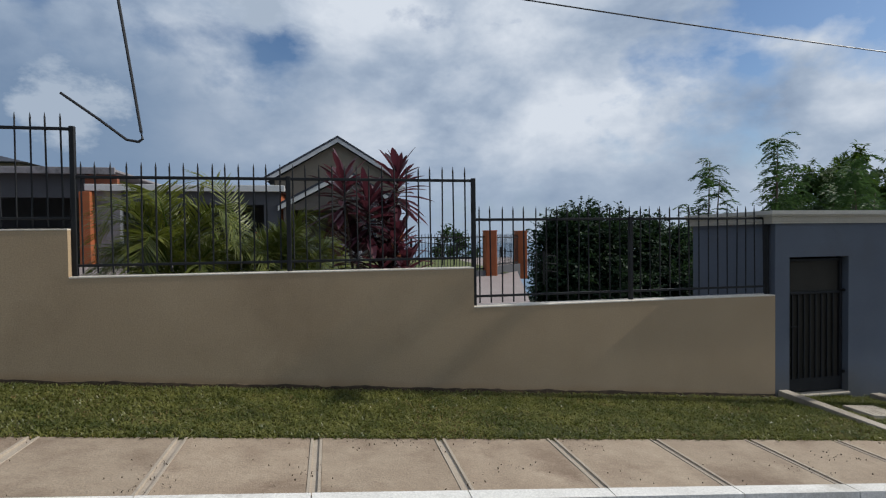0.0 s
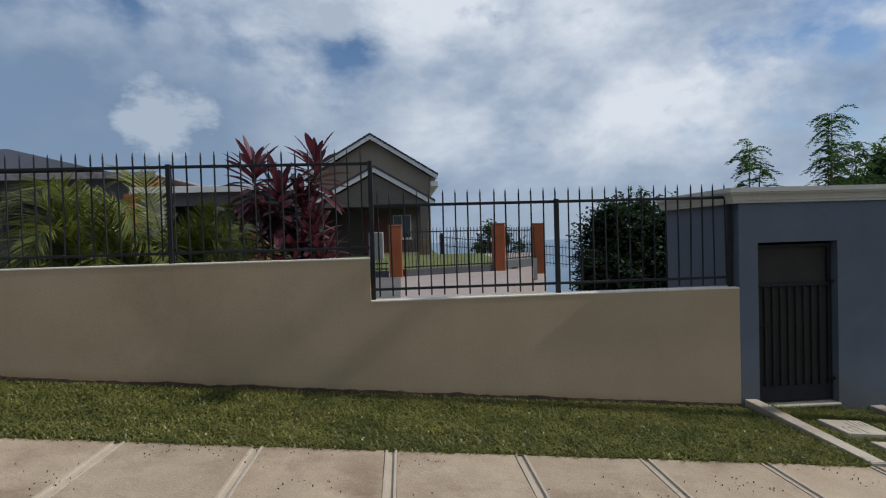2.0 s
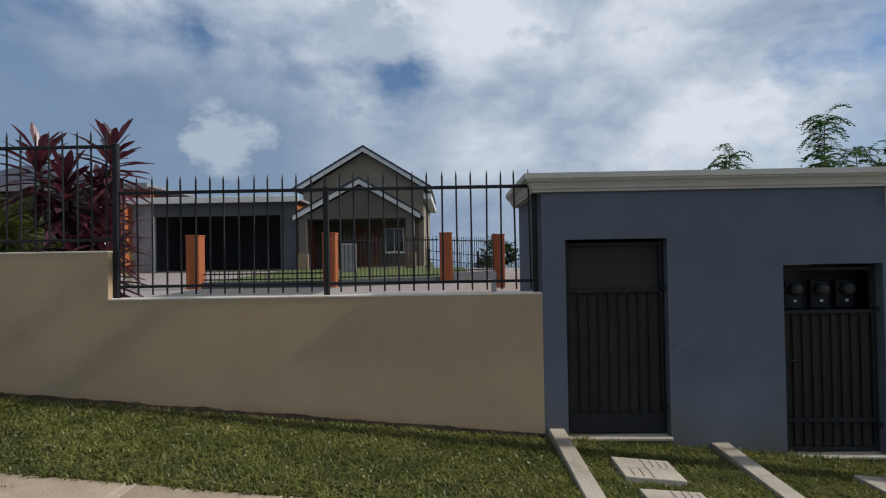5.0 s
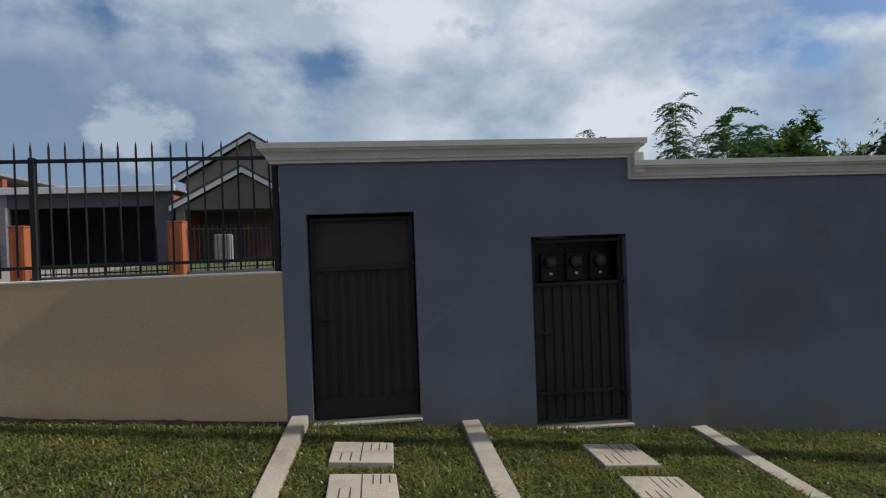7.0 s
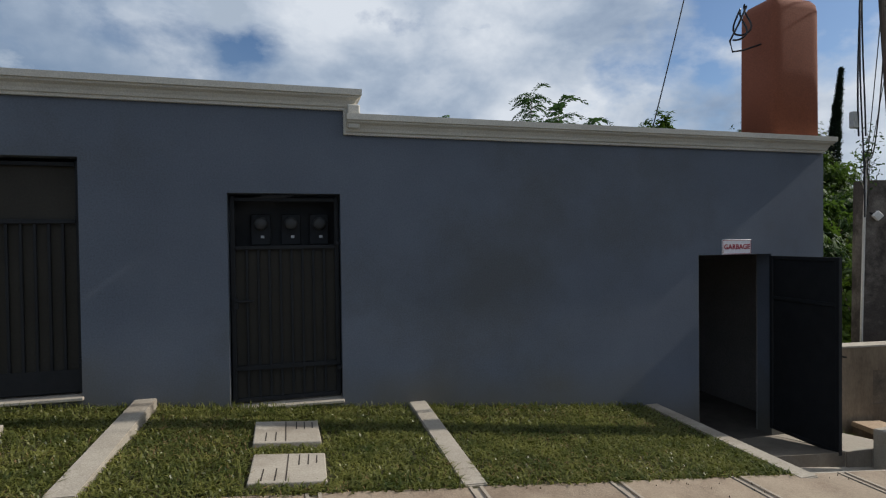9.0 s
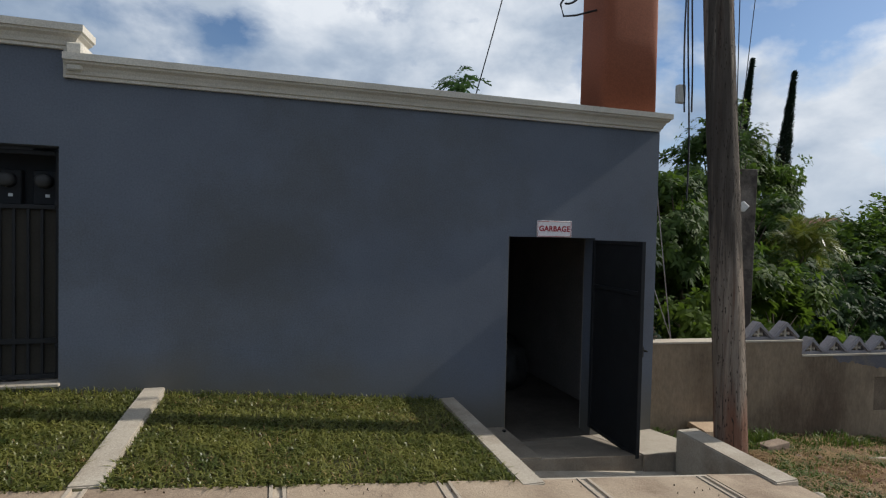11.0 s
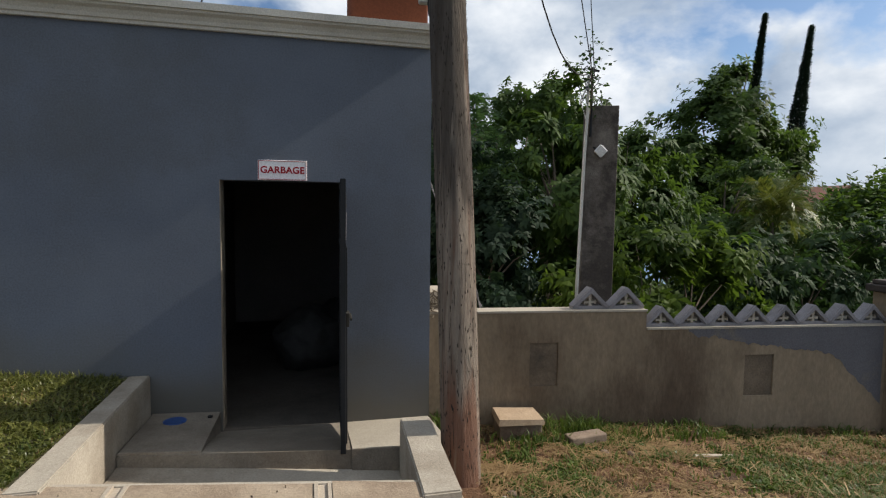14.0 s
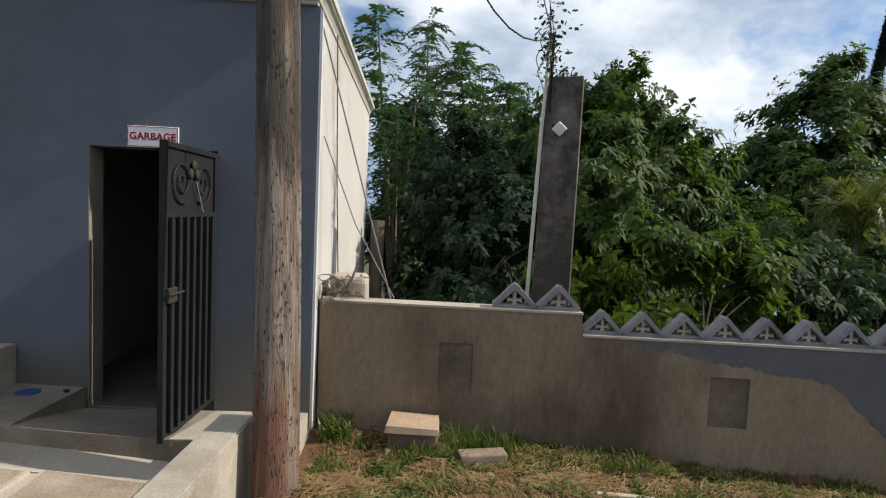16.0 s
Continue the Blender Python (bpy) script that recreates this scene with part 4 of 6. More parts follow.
# ---- utility pole, tank column, cables ----
def utility_pole():
    root = thing("utility_pole", "weathered round wooden utility pole with deep cracks", "utility pole", 9.015, -1.13, -1.25)
    rnd = random.Random(5)
    sway = lambda z: 0.05 * min(z, 6.0) + 0.005 * max(0.0, z - 6.0)
    bm = bmesh.new()
    rings, sides, H = 56, 28, 13.6
    rows = []
    for i in range(rings + 1):
        z = H * (i / rings) ** 1.3
        r = 0.142 - 0.0035 * z
        cx, cy = -0.027 * z + 0.008 * math.sin(z * 1.1), sway(z)
        rows.append([bm.verts.new((cx + r * (1 + 0.045 * noise.noise((math.cos(a) * 2, math.sin(a) * 2, z * 0.35))) * math.cos(a), cy + r * (1 + 0.045 * noise.noise((math.cos(a) * 2, math.sin(a) * 2, z * 0.35))) * math.sin(a), z)) for a in [k * math.tau / sides for k in range(sides)]])
    for a, b in zip(rows, rows[1:]):
        for k in range(sides):
            j = (k + 1) % sides
            bm.faces.new((a[k], a[j], b[j], b[k]))
    bm.faces.new(rows[-1])
    part("shaft", bm, M_POLE, root, smooth=True)
    # long splits and short gouges in the sapwood
    bm = bmesh.new()
    for i in range(760):
        a = rnd.uniform(math.pi * 0.95, math.tau * 1.06)
        z = rnd.uniform(0.25, 5.2)
        r = 0.142 - 0.0035 * z + 0.0022
        long = rnd.random() < 0.12
        ln, wd = (rnd.uniform(0.2, 0.6), 0.004) if long else (rnd.uniform(0.015, 0.055), rnd.uniform(0.005, 0.011))
        cx, cy = -0.027 * z + 0.008 * math.sin(z * 1.1), sway(z)
        c = Vector((cx + r * math.cos(a), cy + r * math.sin(a), z))
        t, n = Vector((-math.sin(a), math.cos(a), 0)), Vector((math.cos(a), math.sin(a), 0))
        u = Vector((0, 0, 1)) + t * rnd.uniform(-0.06, 0.06)
        pts = [c - u * ln / 2, c + t * wd / 2 - u * ln * 0.1 + n * 0.002, c + u * ln / 2, c - t * wd / 2 + u * ln * 0.1 + n * 0.002]
        bm.faces.new([bm.verts.new(p) for p in pts])
    tagged(part("cracks", bm, M_CRACK, root), kind="stuff")
    for z, y0, y1 in ((13.05, -0.56, 0.3), (12.2, -0.2, 0.34)):
        cx, cy = -0.027 * z, sway(z)
        part("cross_arm", box(cx + 0.09, cx + 0.25, cy + y0, cy + y1, z - 0.1, z + 0.1, 0.008), M_POLE, root)
    return root


utility_pole()


def roof_column():
    """A square rendered column with softened top edges, standing on the parapet."""
    root = thing("roof_column", "terracotta painted square column standing on the parapet", "column", 8.645, 0.275, 2.404)
    rings = [(0.345, 0.268, 0.0), (0.342, 0.265, 0.8), (0.338, 0.262, 1.50), (0.325, 0.25, 1.57), (0.29, 0.215, 1.625), (0.24, 0.165, 1.65)]
    bm = bmesh.new()
    rows = []
    n = 40
    for a, b, z in rings:
        row = []
        for k in range(n):
            t = (k + 0.5) * math.tau / n
            c, d = math.cos(t), math.sin(t)
            row.append(bm.verts.new((a * math.copysign(abs(c) ** 0.24, c), b * math.copysign(abs(d) ** 0.24, d), z)))
        rows.append(row)
    for p, q in zip(rows, rows[1:]):
        for k in range(n):
            j = (k + 1) % n
            bm.faces.new((p[k], p[j], q[j], q[k]))
    bm.faces.new(rows[0][::-1]); bm.faces.new(rows[-1])
    part("shaft", bm, M_TERRA, root, smooth=True)
    part("top_lump", box(-0.12, 0.16, -0.1, 0.1, 1.64, 1.69, 0.02), M_TERRA, root)


roof_column()


def cable(pts, r, label, group="overhead cables", mat=M_CABLE):
    return tagged(part("cable", tube(pts, r, 6), mat), label, "cable", group)


def cables():
    loose = "loose black cable hanging from the utility pole"
    for k in range(3):
        ox = 0.035 * k
        pts = [(8.90 - 0.05 * math.sin(z * 1.7 + k) - ox * 0.6, -0.55 + 0.03 * math.cos(z * 2 + k), z) for z in [6.5 - 0.22 * i for i in range(20 + 4 * (k == 1))]]
        cable(pts, 0.009, loose)
    box_root = thing("cable_splice", "grey splice block hanging in the loose cables", "splice", 8.84, -0.5, 2.5)
    part("casing", box(-0.045, 0.045, -0.03, 0.03, -0.09, 0.09, 0.01), M_PIPE, box_root)
    loops = [(7.99 + 0.09 * math.cos(a) + 0.01 * a, 0.2 + 0.05 * math.sin(2 * a), 3.72 + 0.16 * math.sin(a) + 0.05 * (a / 5)) for a in [k * 0.3 - 2 for k in range(34)]]
    cable(loops, 0.011, "coiled black cable beside the terracotta column", "coiled cables")
    cable([(8.1, 0.2, 3.95), (7.98, 0.2, 3.72), (7.86, 0.2, 3.52), (7.90, 0.2, 3.40), (8.05, 0.2, 3.43), (8.30, 0.2, 3.52)], 0.011, "coiled black cable beside the terracotta column", "coiled cables")
    cable(sag((7.0, 0.5, 2.42), (7.75, 0.3, 5.6), 0.06), 0.007, "thin black stay wire above the roof")
    cable(sag((8.85, -0.95, 6.2), (11.1, 1.05, 2.42), 1.3), 0.008, "black service cable running to the concrete post")
    cable(sag((9.2, -0.8, 6.8), (11.14, 1.08, 2.44), 0.06), 0.006, "black service cable running to the concrete post")
    cable(sag((9.6, -1.0, 7.2), (11.16, 1.06, 2.4), 0.04), 0.005, "black service cable running to the concrete post")
    cable([(9.015, 0.12, 2.1), (9.32, 0.29, 0.98), (9.63, 0.46, -0.16)], 0.007, "pale stay wire slanting from the side wall", mat=M_DECO)
    cable([(9.015, 0.32, 1.25), (9.3, 0.4, 0.5), (9.66, 0.5, -0.16)], 0.006, "pale stay wire slanting from the side wall", mat=M_DECO)
    cable([(9.02, 0.9, 2.4), (9.05, 0.95, 0.9), (9.07, 1.1, -0.1)], 0.006, "thin cable hanging down the pale side wall")
    cable(sag((-7.85, -1.6, 5.03), (-7.59, -1.6, 3.2), -0.03, 6) + [(-7.58, -1.6, 3.14), (-7.61, -1.6, 3.115), (-7.7, -1.6, 3.13), (-7.9, -1.6, 3.29), (-8.17, -1.6, 3.49)], 0.012, "loose end of black cable dangling above the street")
    cable(sag((-16.0, -1.85, 5.53), (8.86, -1.02, 4.28), 0.35, 30), 0.007, "black overhead cable against the sky")


cables()


# ---- old boundary wall with cut-out triangle blocks ----
def old_y(x):
    return 0.22 - 0.11 * (x - 10.08)


def build_old_wall():
    root = tagged(new("wall_neighbour"), "weathered grey rendered wall with two blocked niches", "wall", kind="structure")

    def seg(x0, x1, z0, z1, f0, f1):
        return hexa([(x0, old_y(x0) + f0, z0), (x1, old_y(x1) + f0, z0), (x1, old_y(x1) + f1, z0), (x0, old_y(x0) + f1, z0)],
                    [(x0, old_y(x0) + f0, z1), (x1, old_y(x1) + f0, z1), (x1, old_y(x1) + f1, z1), (x0, old_y(x0) + f1, z1)])
    N1, N2 = (10.08, 10.37, -0.93, -0.49), (12.39, 12.72, -1.10, -0.66)
    lo = -2.0
    for x0, x1, z0, z1 in ((9.02, N1[0], lo, -0.185), (N1[0], N1[1], lo, N1[2]), (N1[0], N1[1], N1[3], -0.185), (N1[1], 11.29, lo, -0.185),
                           (11.29, N2[0], lo, -0.375), (N2[0], N2[1], lo, N2[2]), (N2[0], N2[1], N2[3], -0.375), (N2[1], 14.06, lo, -0.375), (14.3, 20.0, lo, -0.6)):
        part("wall_section", seg(x0, x1, z0, z1, 0.0, 0.18), M_OLDWALL, root)
    for n in (N1, N2):
        part("niche_infill", seg(n[0] + 0.001, n[1] - 0.001, n[2] + 0.001, n[3] - 0.001, 0.016, 0.15), M_NICHE, root)
    part("coping", seg(9.02, 11.295, -0.185, -0.165, -0.012, 0.2), M_CONC_PALE, root)
    part("coping", seg(11.30, 14.06, -0.375, -0.355, -0.012, 0.2), M_CONC_PALE, root)
    bm = bmesh.new()
    top, low = [], []
    for i in range(81):
        x = 11.75 + 2.25 * i / 80
        u = i / 80
        zl = -0.40 - 0.34 * u ** 0.8 - 0.5 * max(0.0, u - 0.72) / 0.28 + 0.07 * noise.noise((x * 3, 0, 2)) + 0.045 * noise.noise((x * 11, 0, 5)) + 0.02 * noise.noise((x * 31, 0, 7))
        top.append(bm.verts.new((x, old_y(x) - 0.003, -0.378)))
        low.append(bm.verts.new((x, old_y(x) - 0.003, min(zl, -0.39))))
    for i in range(80):
        bm.faces.new((low[i], low[i + 1], top[i + 1], top[i]))
    part("paint_patch", bm, M_BLUEPATCH, root, "faded blue-grey paint left on the render")
    pil = thing("gate_pillar", "weathered concrete pillar with a flat cap at the wall end", "pillar", 14.18, old_y(14.18) - 0.02, -2.0)
    part("shaft", box(-0.14, 0.14, -0.12, 0.22, 0, 1.98, 0.012), M_OLDWALL, pil)
    part("cap", box(-0.19, 0.19, -0.17, 0.27, 1.98, 2.06, 0.012), M_MOSSY, pil)
    part("cap", box(-0.15, 0.15, -0.13, 0.23, 2.06, 2.11, 0.01), M_MOSSY, pil)


build_old_wall()


def triangle_block(w):
    """A gabled cast block pierced by a cross."""
    h, t = w * 0.56, 0.045
    root = thing("breeze_block", "grey cast triangular coping block with an openwork pale cross", "breeze block", group="triangular coping blocks")
    bm = bmesh.new()
    foot = 0.035
    outer = [(-w / 2, 0), (w / 2, 0), (w / 2, foot), (w * 0.06, h), (-w * 0.06, h), (-w / 2, foot)]
    inner = [(-w * 0.33, 0.035), (w * 0.33, 0.035), (0.0, h * 0.80)]
    loops = []
    for y in (-t, t):
        o = [bm.verts.new((x, y, z)) for x, z in outer]
        i = [bm.verts.new((x, y, z)) for x, z in inner]
        es = [bm.edges.new((o[k], o[(k + 1) % 6])) for k in range(6)] + [bm.edges.new((i[k], i[(k + 1) % 3])) for k in range(3)]
        bmesh.ops.triangle_fill(bm, use_beauty=True, use_dissolve=False, edges=es)
        loops.append((o, i))
    for (p, q), n in (((loops[0][0], loops[1][0]), 6), ((loops[0][1], loops[1][1]), 3)):
        for k in range(n):
            j = (k + 1) % n
            bm.faces.new((p[k], p[j], q[j], q[k]))
    bmesh.ops.recalc_face_normals(bm, faces=bm.faces[:])
    part("block", bm, M_DECO, root)
    # the cross with flared arms that fills the opening
    cz, b, e = h * 0.34, w * 0.028, w * 0.058
    lo, hi, sd = cz - 0.03, h * 0.80 - cz + 0.004, w * 0.165
    cross = [(b, cz - b), (sd * 0.72, cz - b), (sd, cz - e), (sd, cz + e), (sd * 0.72, cz + b), (b, cz + b), (e * 0.8, cz + hi * 0.6), (b * 0.6, cz + hi), (-b * 0.6, cz + hi), (-e * 0.8, cz + hi * 0.6),
             (-b, cz + b), (-sd * 0.72, cz + b), (-sd, cz + e), (-sd, cz - e), (-sd * 0.72, cz - b), (-b, cz - b), (-e, cz - lo), (e, cz - lo)]
    part("cross", prism(cross, -t * 0.8, t * 0.8), M_CONC_PALE, root, "pale cross with flared arms")
    for s in (-1, 1):
        bar = [(s * w / 2, foot), (s * (w / 2 - 0.03), foot - 0.012), (0.0, h - 0.045), (0.0, h + 0.012)]
        part("raised_rim", prism(bar, -t - 0.022, t + 0.022), M_DECO, root)
    return root


def triangle_blocks():
    first = None
    ang = math.degrees(math.atan(-0.11))
    spots = [(10.53 + 0.38 * (k + 0.5), -0.165) for k in range(2)] + [(11.31 + 0.345 * (k + 0.5), -0.355) for k in range(8)]
    for x, z in spots:
        m = pose(x, old_y(x) + 0.09, z, 0, 0, ang)
        if first is None:
            first = triangle_block(0.375)
            first.matrix_basis = m
        else:
            k = copy_thing(first, m)
            if z < -0.2:
                k.scale = (0.915, 1, 0.95)


triangle_blocks()


def concrete_post():
    root = thing("concrete_post", "blackened concrete post with bent rebar at its top", "post", 11.295, 1.17, -1.4, rz=-19)
    bm = box(-0.19, 0.19, -0.12, 0.12, 0, 3.46, 0.006)
    for v in bm.verts:
        v.co.x += 0.012 * (v.co.z - 1.4)
        v.co.x *= 1 - 0.01 * v.co.z
    part("shaft", bm, M_MOSSY, root)
    for x, y, b in ((-0.03, 0.0, 0.03), (0.03, 0.05, -0.02), (0.08, -0.03, 0.03), (-0.05, 0.06, 0.02)):
        part("rebar", tube([(x, y, 3.45), (x, y, 3.53), (x + b, y, 3.57)], 0.006, 6), M_CRACK, root)
    lamp = part("flood_lamp", box(-0.055, 0.055, -0.03, 0.03, -0.055, 0.055, 0.008), M_WHITE, root, "small white flood lamp turned on its corner")
    lamp.matrix_basis = pose(0.0, -0.165, 2.93, 12, 42, 8)
    part("lamp_arm", tube([(-0.08, -0.11, 2.98), (-0.03, -0.145, 2.95)], 0.012, 8), M_IRON, root)
    pipe = thing("conduit", "pale plastic conduit running up the concrete post", "conduit", 11.0, 1.08, -1.0)
    part("pipe", tube([(0.0, 0, 0), (0.02, 0, 1.0), (0.075, 0.0, 2.6), (0.10, 0.0, 3.0), (0.10, 0.0, 3.40)], 0.019, 10), M_PIPE, pipe, smooth=True)
    part("mast", tube([(0.15, 0.02, 2.7), (0.155, 0.02, 3.50)], 0.016, 8), M_IRON, pipe)
    part("cross_arm", tube([(0.10, 0.02, 3.48), (0.24, 0.02, 3.46)], 0.014, 8), M_IRON, pipe)
    part("bracket", tube([(0.08, 0, 2.9), (0.0, 0, 3.1), (0.1, 0, 3.3)], 0.009, 6), M_PIPE, pipe)


concrete_post()


def tangled_ends():
    """Curled cable ends round the service mast."""
    rnd = random.Random(17)
    for k in range(5):
        c = Vector((11.08 + rnd.uniform(-0.05, 0.05), 1.05, 2.2 + 0.09 * k))
        rad = rnd.uniform(0.05, 0.12)
        pts = [c + Vector((rad * math.cos(a + k), 0.03 * math.sin(3 * a), rad * 1.3 * math.sin(a + k))) for a in [i * 0.4 for i in range(11)]]
        cable(pts, 0.005, "curled cable end round the service mast", "curled cable ends")


tangled_ends()


def broken_stump():
    root = thing("masonry_stump", "broken masonry stump with a mesh of rusty wire", "rubble", 9.25, 0.72, -0.6)
    bm = box(-0.19, 0.16, -0.2, 0.2, 0, 0.62, 0.06, None, 3)
    for v in bm.verts:
        v.co += Vector((0.03 * noise.noise(v.co * 5), 0.03 * noise.noise(v.co * 5 + Vector((3, 1, 0))), 0.02 * noise.noise(v.co * 4)))
    part("stump", bm, M_CONC_PALE, root)
    rnd = random.Random(3)
    for k in range(26):
        p = Vector((rnd.uniform(-0.2, 0.06), rnd.uniform(-0.44, -0.16), rnd.uniform(0.43, 0.52)))
        pts = [p]
        for i in range(7):
            pts.append(pts[-1] + Vector((rnd.uniform(-0.06, 0.06), rnd.uniform(-0.06, 0.06), rnd.uniform(-0.02, 0.05))))
        part("rusty_wire", tube(pts, 0.005, 5), M_BARK, root)
    part("stick", tube([(-0.05, -0.25, 0.45), (0.03, -0.22, 0.62), (0.06, -0.2, 0.72)], [0.014, 0.012, 0.008], 6), M_BARK, root)
    post = thing("old_fence_post", "grey weathered wooden fence post behind the wall", "post", 9.225, 4.3, -1.38)
    part("shaft", tube([(0, 0, 0), (0.02, 0, 1.0), (0.03, 0, 1.85)], [0.12, 0.115, 0.11], 10), M_BARK, post)


broken_stump()


def valve_box():
    root = thing("valve_box", "concrete valve box with a loose lid against the wall", "valve box", 9.88, 0.02, -1.36, rz=-5)
    part("box_body", box(-0.205, 0.205, -0.15, 0.15, 0, 0.195, 0.014, None, 2), M_BLOCK, root)
    part("lid", hexa([(-0.225, -0.185, 0.20), (0.22, -0.18, 0.195), (0.21, 0.16, 0.197), (-0.215, 0.16, 0.203)], [(-0.215, -0.175, 0.258), (0.21, -0.17, 0.24), (0.20, 0.15, 0.246), (-0.205, 0.15, 0.262)]), M_LID, root, "pale chipped concrete lid")
    blk = thing("concrete_block", "grey concrete block lying in the weeds", "concrete block", 10.42, -0.32, -1.32, rz=8)
    part("block", box(-0.19, 0.19, -0.07, 0.07, 0, 0.10, 0.012, None, 2), M_BLOCK, blk)
    stk = tagged(part("stick", tube([(11.15, -0.86, dirt(11.15, -0.86) + 0.025), (11.38, -0.83, dirt(11.38, -0.83) + 0.03), (11.60, -0.79, dirt(11.60, -0.79) + 0.02)], [0.022, 0.02, 0.014], 7), M_JOINT), "pale dry stick lying on the dirt", "stick")
    rnd = random.Random(9)
    for k in range(8):
        bm = bmesh.new()
        bmesh.ops.create_icosphere(bm, subdivisions=2, radius=rnd.uniform(0.02, 0.045))
        for v in bm.verts:
            v.co *= 1 + 0.35 * noise.noise(v.co * 12 + Vector((k, 0, 0)))
            v.co.z *= 0.6
        x, y = rnd.uniform(9.15, 12.5), rnd.uniform(-2.2, -0.1)
        if k < 3:
            x, y = 9.2 + 0.08 * k, -1.5 - 0.1 * k
        st = part("stone", bm, M_CONC_PALE if k < 3 else M_BLOCK)
        st.location = (x, y, verge(x, y) + 0.015)
        tagged(st, "small pale stone on the dirt", "stone", "stones on the dirt")


valve_box()


# ---- plants ----
def blades(name, n, area, zf, hmin, hmax, wid, mat, label, lean=0.6, seed=1, dens=None, category="grass"):
    """Grass of n bent blades, each two faces."""
    g = np.random.default_rng(seed)
    x, y = g.uniform(area[0], area[1], n), g.uniform(area[2], area[3], n)
    if dens:
        keep = np.array([dens(a, b) > g.random() for a, b in zip(x, y)])
        x, y = x[keep], y[keep]
        n = len(x)
    z = np.array([zf(a, b) for a, b in zip(x, y)])
    h, a = g.uniform(hmin, hmax, n), g.uniform(0, math.tau, n)
    l = g.uniform(0.15, 1.0, n) * lean * h
    w = wid * g.uniform(0.6, 1.3, n)
    dx, dy = np.cos(a), np.sin(a)
    v = np.zeros((n, 5, 3))
    v[:, 0] = np.stack([x - dy * w, y + dx * w, z - 0.01], 1)
    v[:, 1] = np.stack([x + dy * w, y - dx * w, z - 0.01], 1)
    v[:, 2] = np.stack([x + dx * l * 0.4 + dy * w * 0.8, y + dy * l * 0.4 - dx * w * 0.8, z + h * 0.65], 1)
    v[:, 3] = np.stack([x + dx * l * 0.4 - dy * w * 0.8, y + dy * l * 0.4 + dx * w * 0.8, z + h * 0.65], 1)
    v[:, 4] = np.stack([x + dx * l * 1.3, y + dy * l * 1.3, z + h * 0.92], 1)
    i = np.arange(n)[:, None] * 5
    faces = (i + np.array([0, 1, 2, 3])).tolist() + (i + np.array([3, 2, 4])).tolist()
    return tagged(arrays(name, v.reshape(-1, 3).tolist(), faces, mat), label, category, kind="stuff")


EDGES = ((0.035, 0.19), (1.625, 1.80), (3.965, 4.13))
SLABS = ((0.45, 0.98, -1.05, -0.58), (0.48, 1.0, -1.68, -1.22), (2.61, 3.13, -1.02, -0.5), (2.63, 3.15, -1.70, -1.2))


def lawn_density(x, y):
    if x < 0 and y > -0.075 - 0.025 * noise.noise((x * 5, 0, 2)):
        return 0.0
    if any(a - 0.005 < x < b + 0.005 for a, b in EDGES) or any(a < x < b and c < y < d for a, b, c, d in SLABS):
        return 0.0
    return 0.55 + 0.6 * (0.5 + noise.noise((x * 3, y * 3, 1)))


blades("grass", 190000, (-12.0, 6.53, -1.82, -0.015), lawn, 0.014, 0.048, 0.0065, M_GRASS, "short mown green grass with yellowish tips", 1.9, 1, lawn_density)
# Dry blades crowd both lawn edges to paint in the sunlit strips.
blades("dry_grass", 26000, (-12.0, 6.53, -1.82, -0.02), lawn, 0.016, 0.045, 0.004, M_STRAW, "dry blades through the mown lawn, thicker where it is sunlit", 1.9, 15, lambda x, y: lawn_density(x, y) * min(1.0, max(0.06, 4 * (noise.noise((x * 1.1, y * 2.2, 41)) - 0.05) + (0.35 if y > -0.4 or y < -1.6 else 0.0))))
blades("grass", 1200, (0.2, 6.49, -0.07, -0.01), lawn, 0.04, 0.09, 0.004, M_GRASS, "longer grass tufts along the wall foot", 0.7, 11)


def patch2(s, lo, off):
    return lambda x, y: min(1.0, max(0.04, 0.5 + 3.2 * (noise.noise((x * s, y * s, off)) + 0.5 * noise.noise((x * s * 3.1, y * s * 3.1, off)) - lo)))


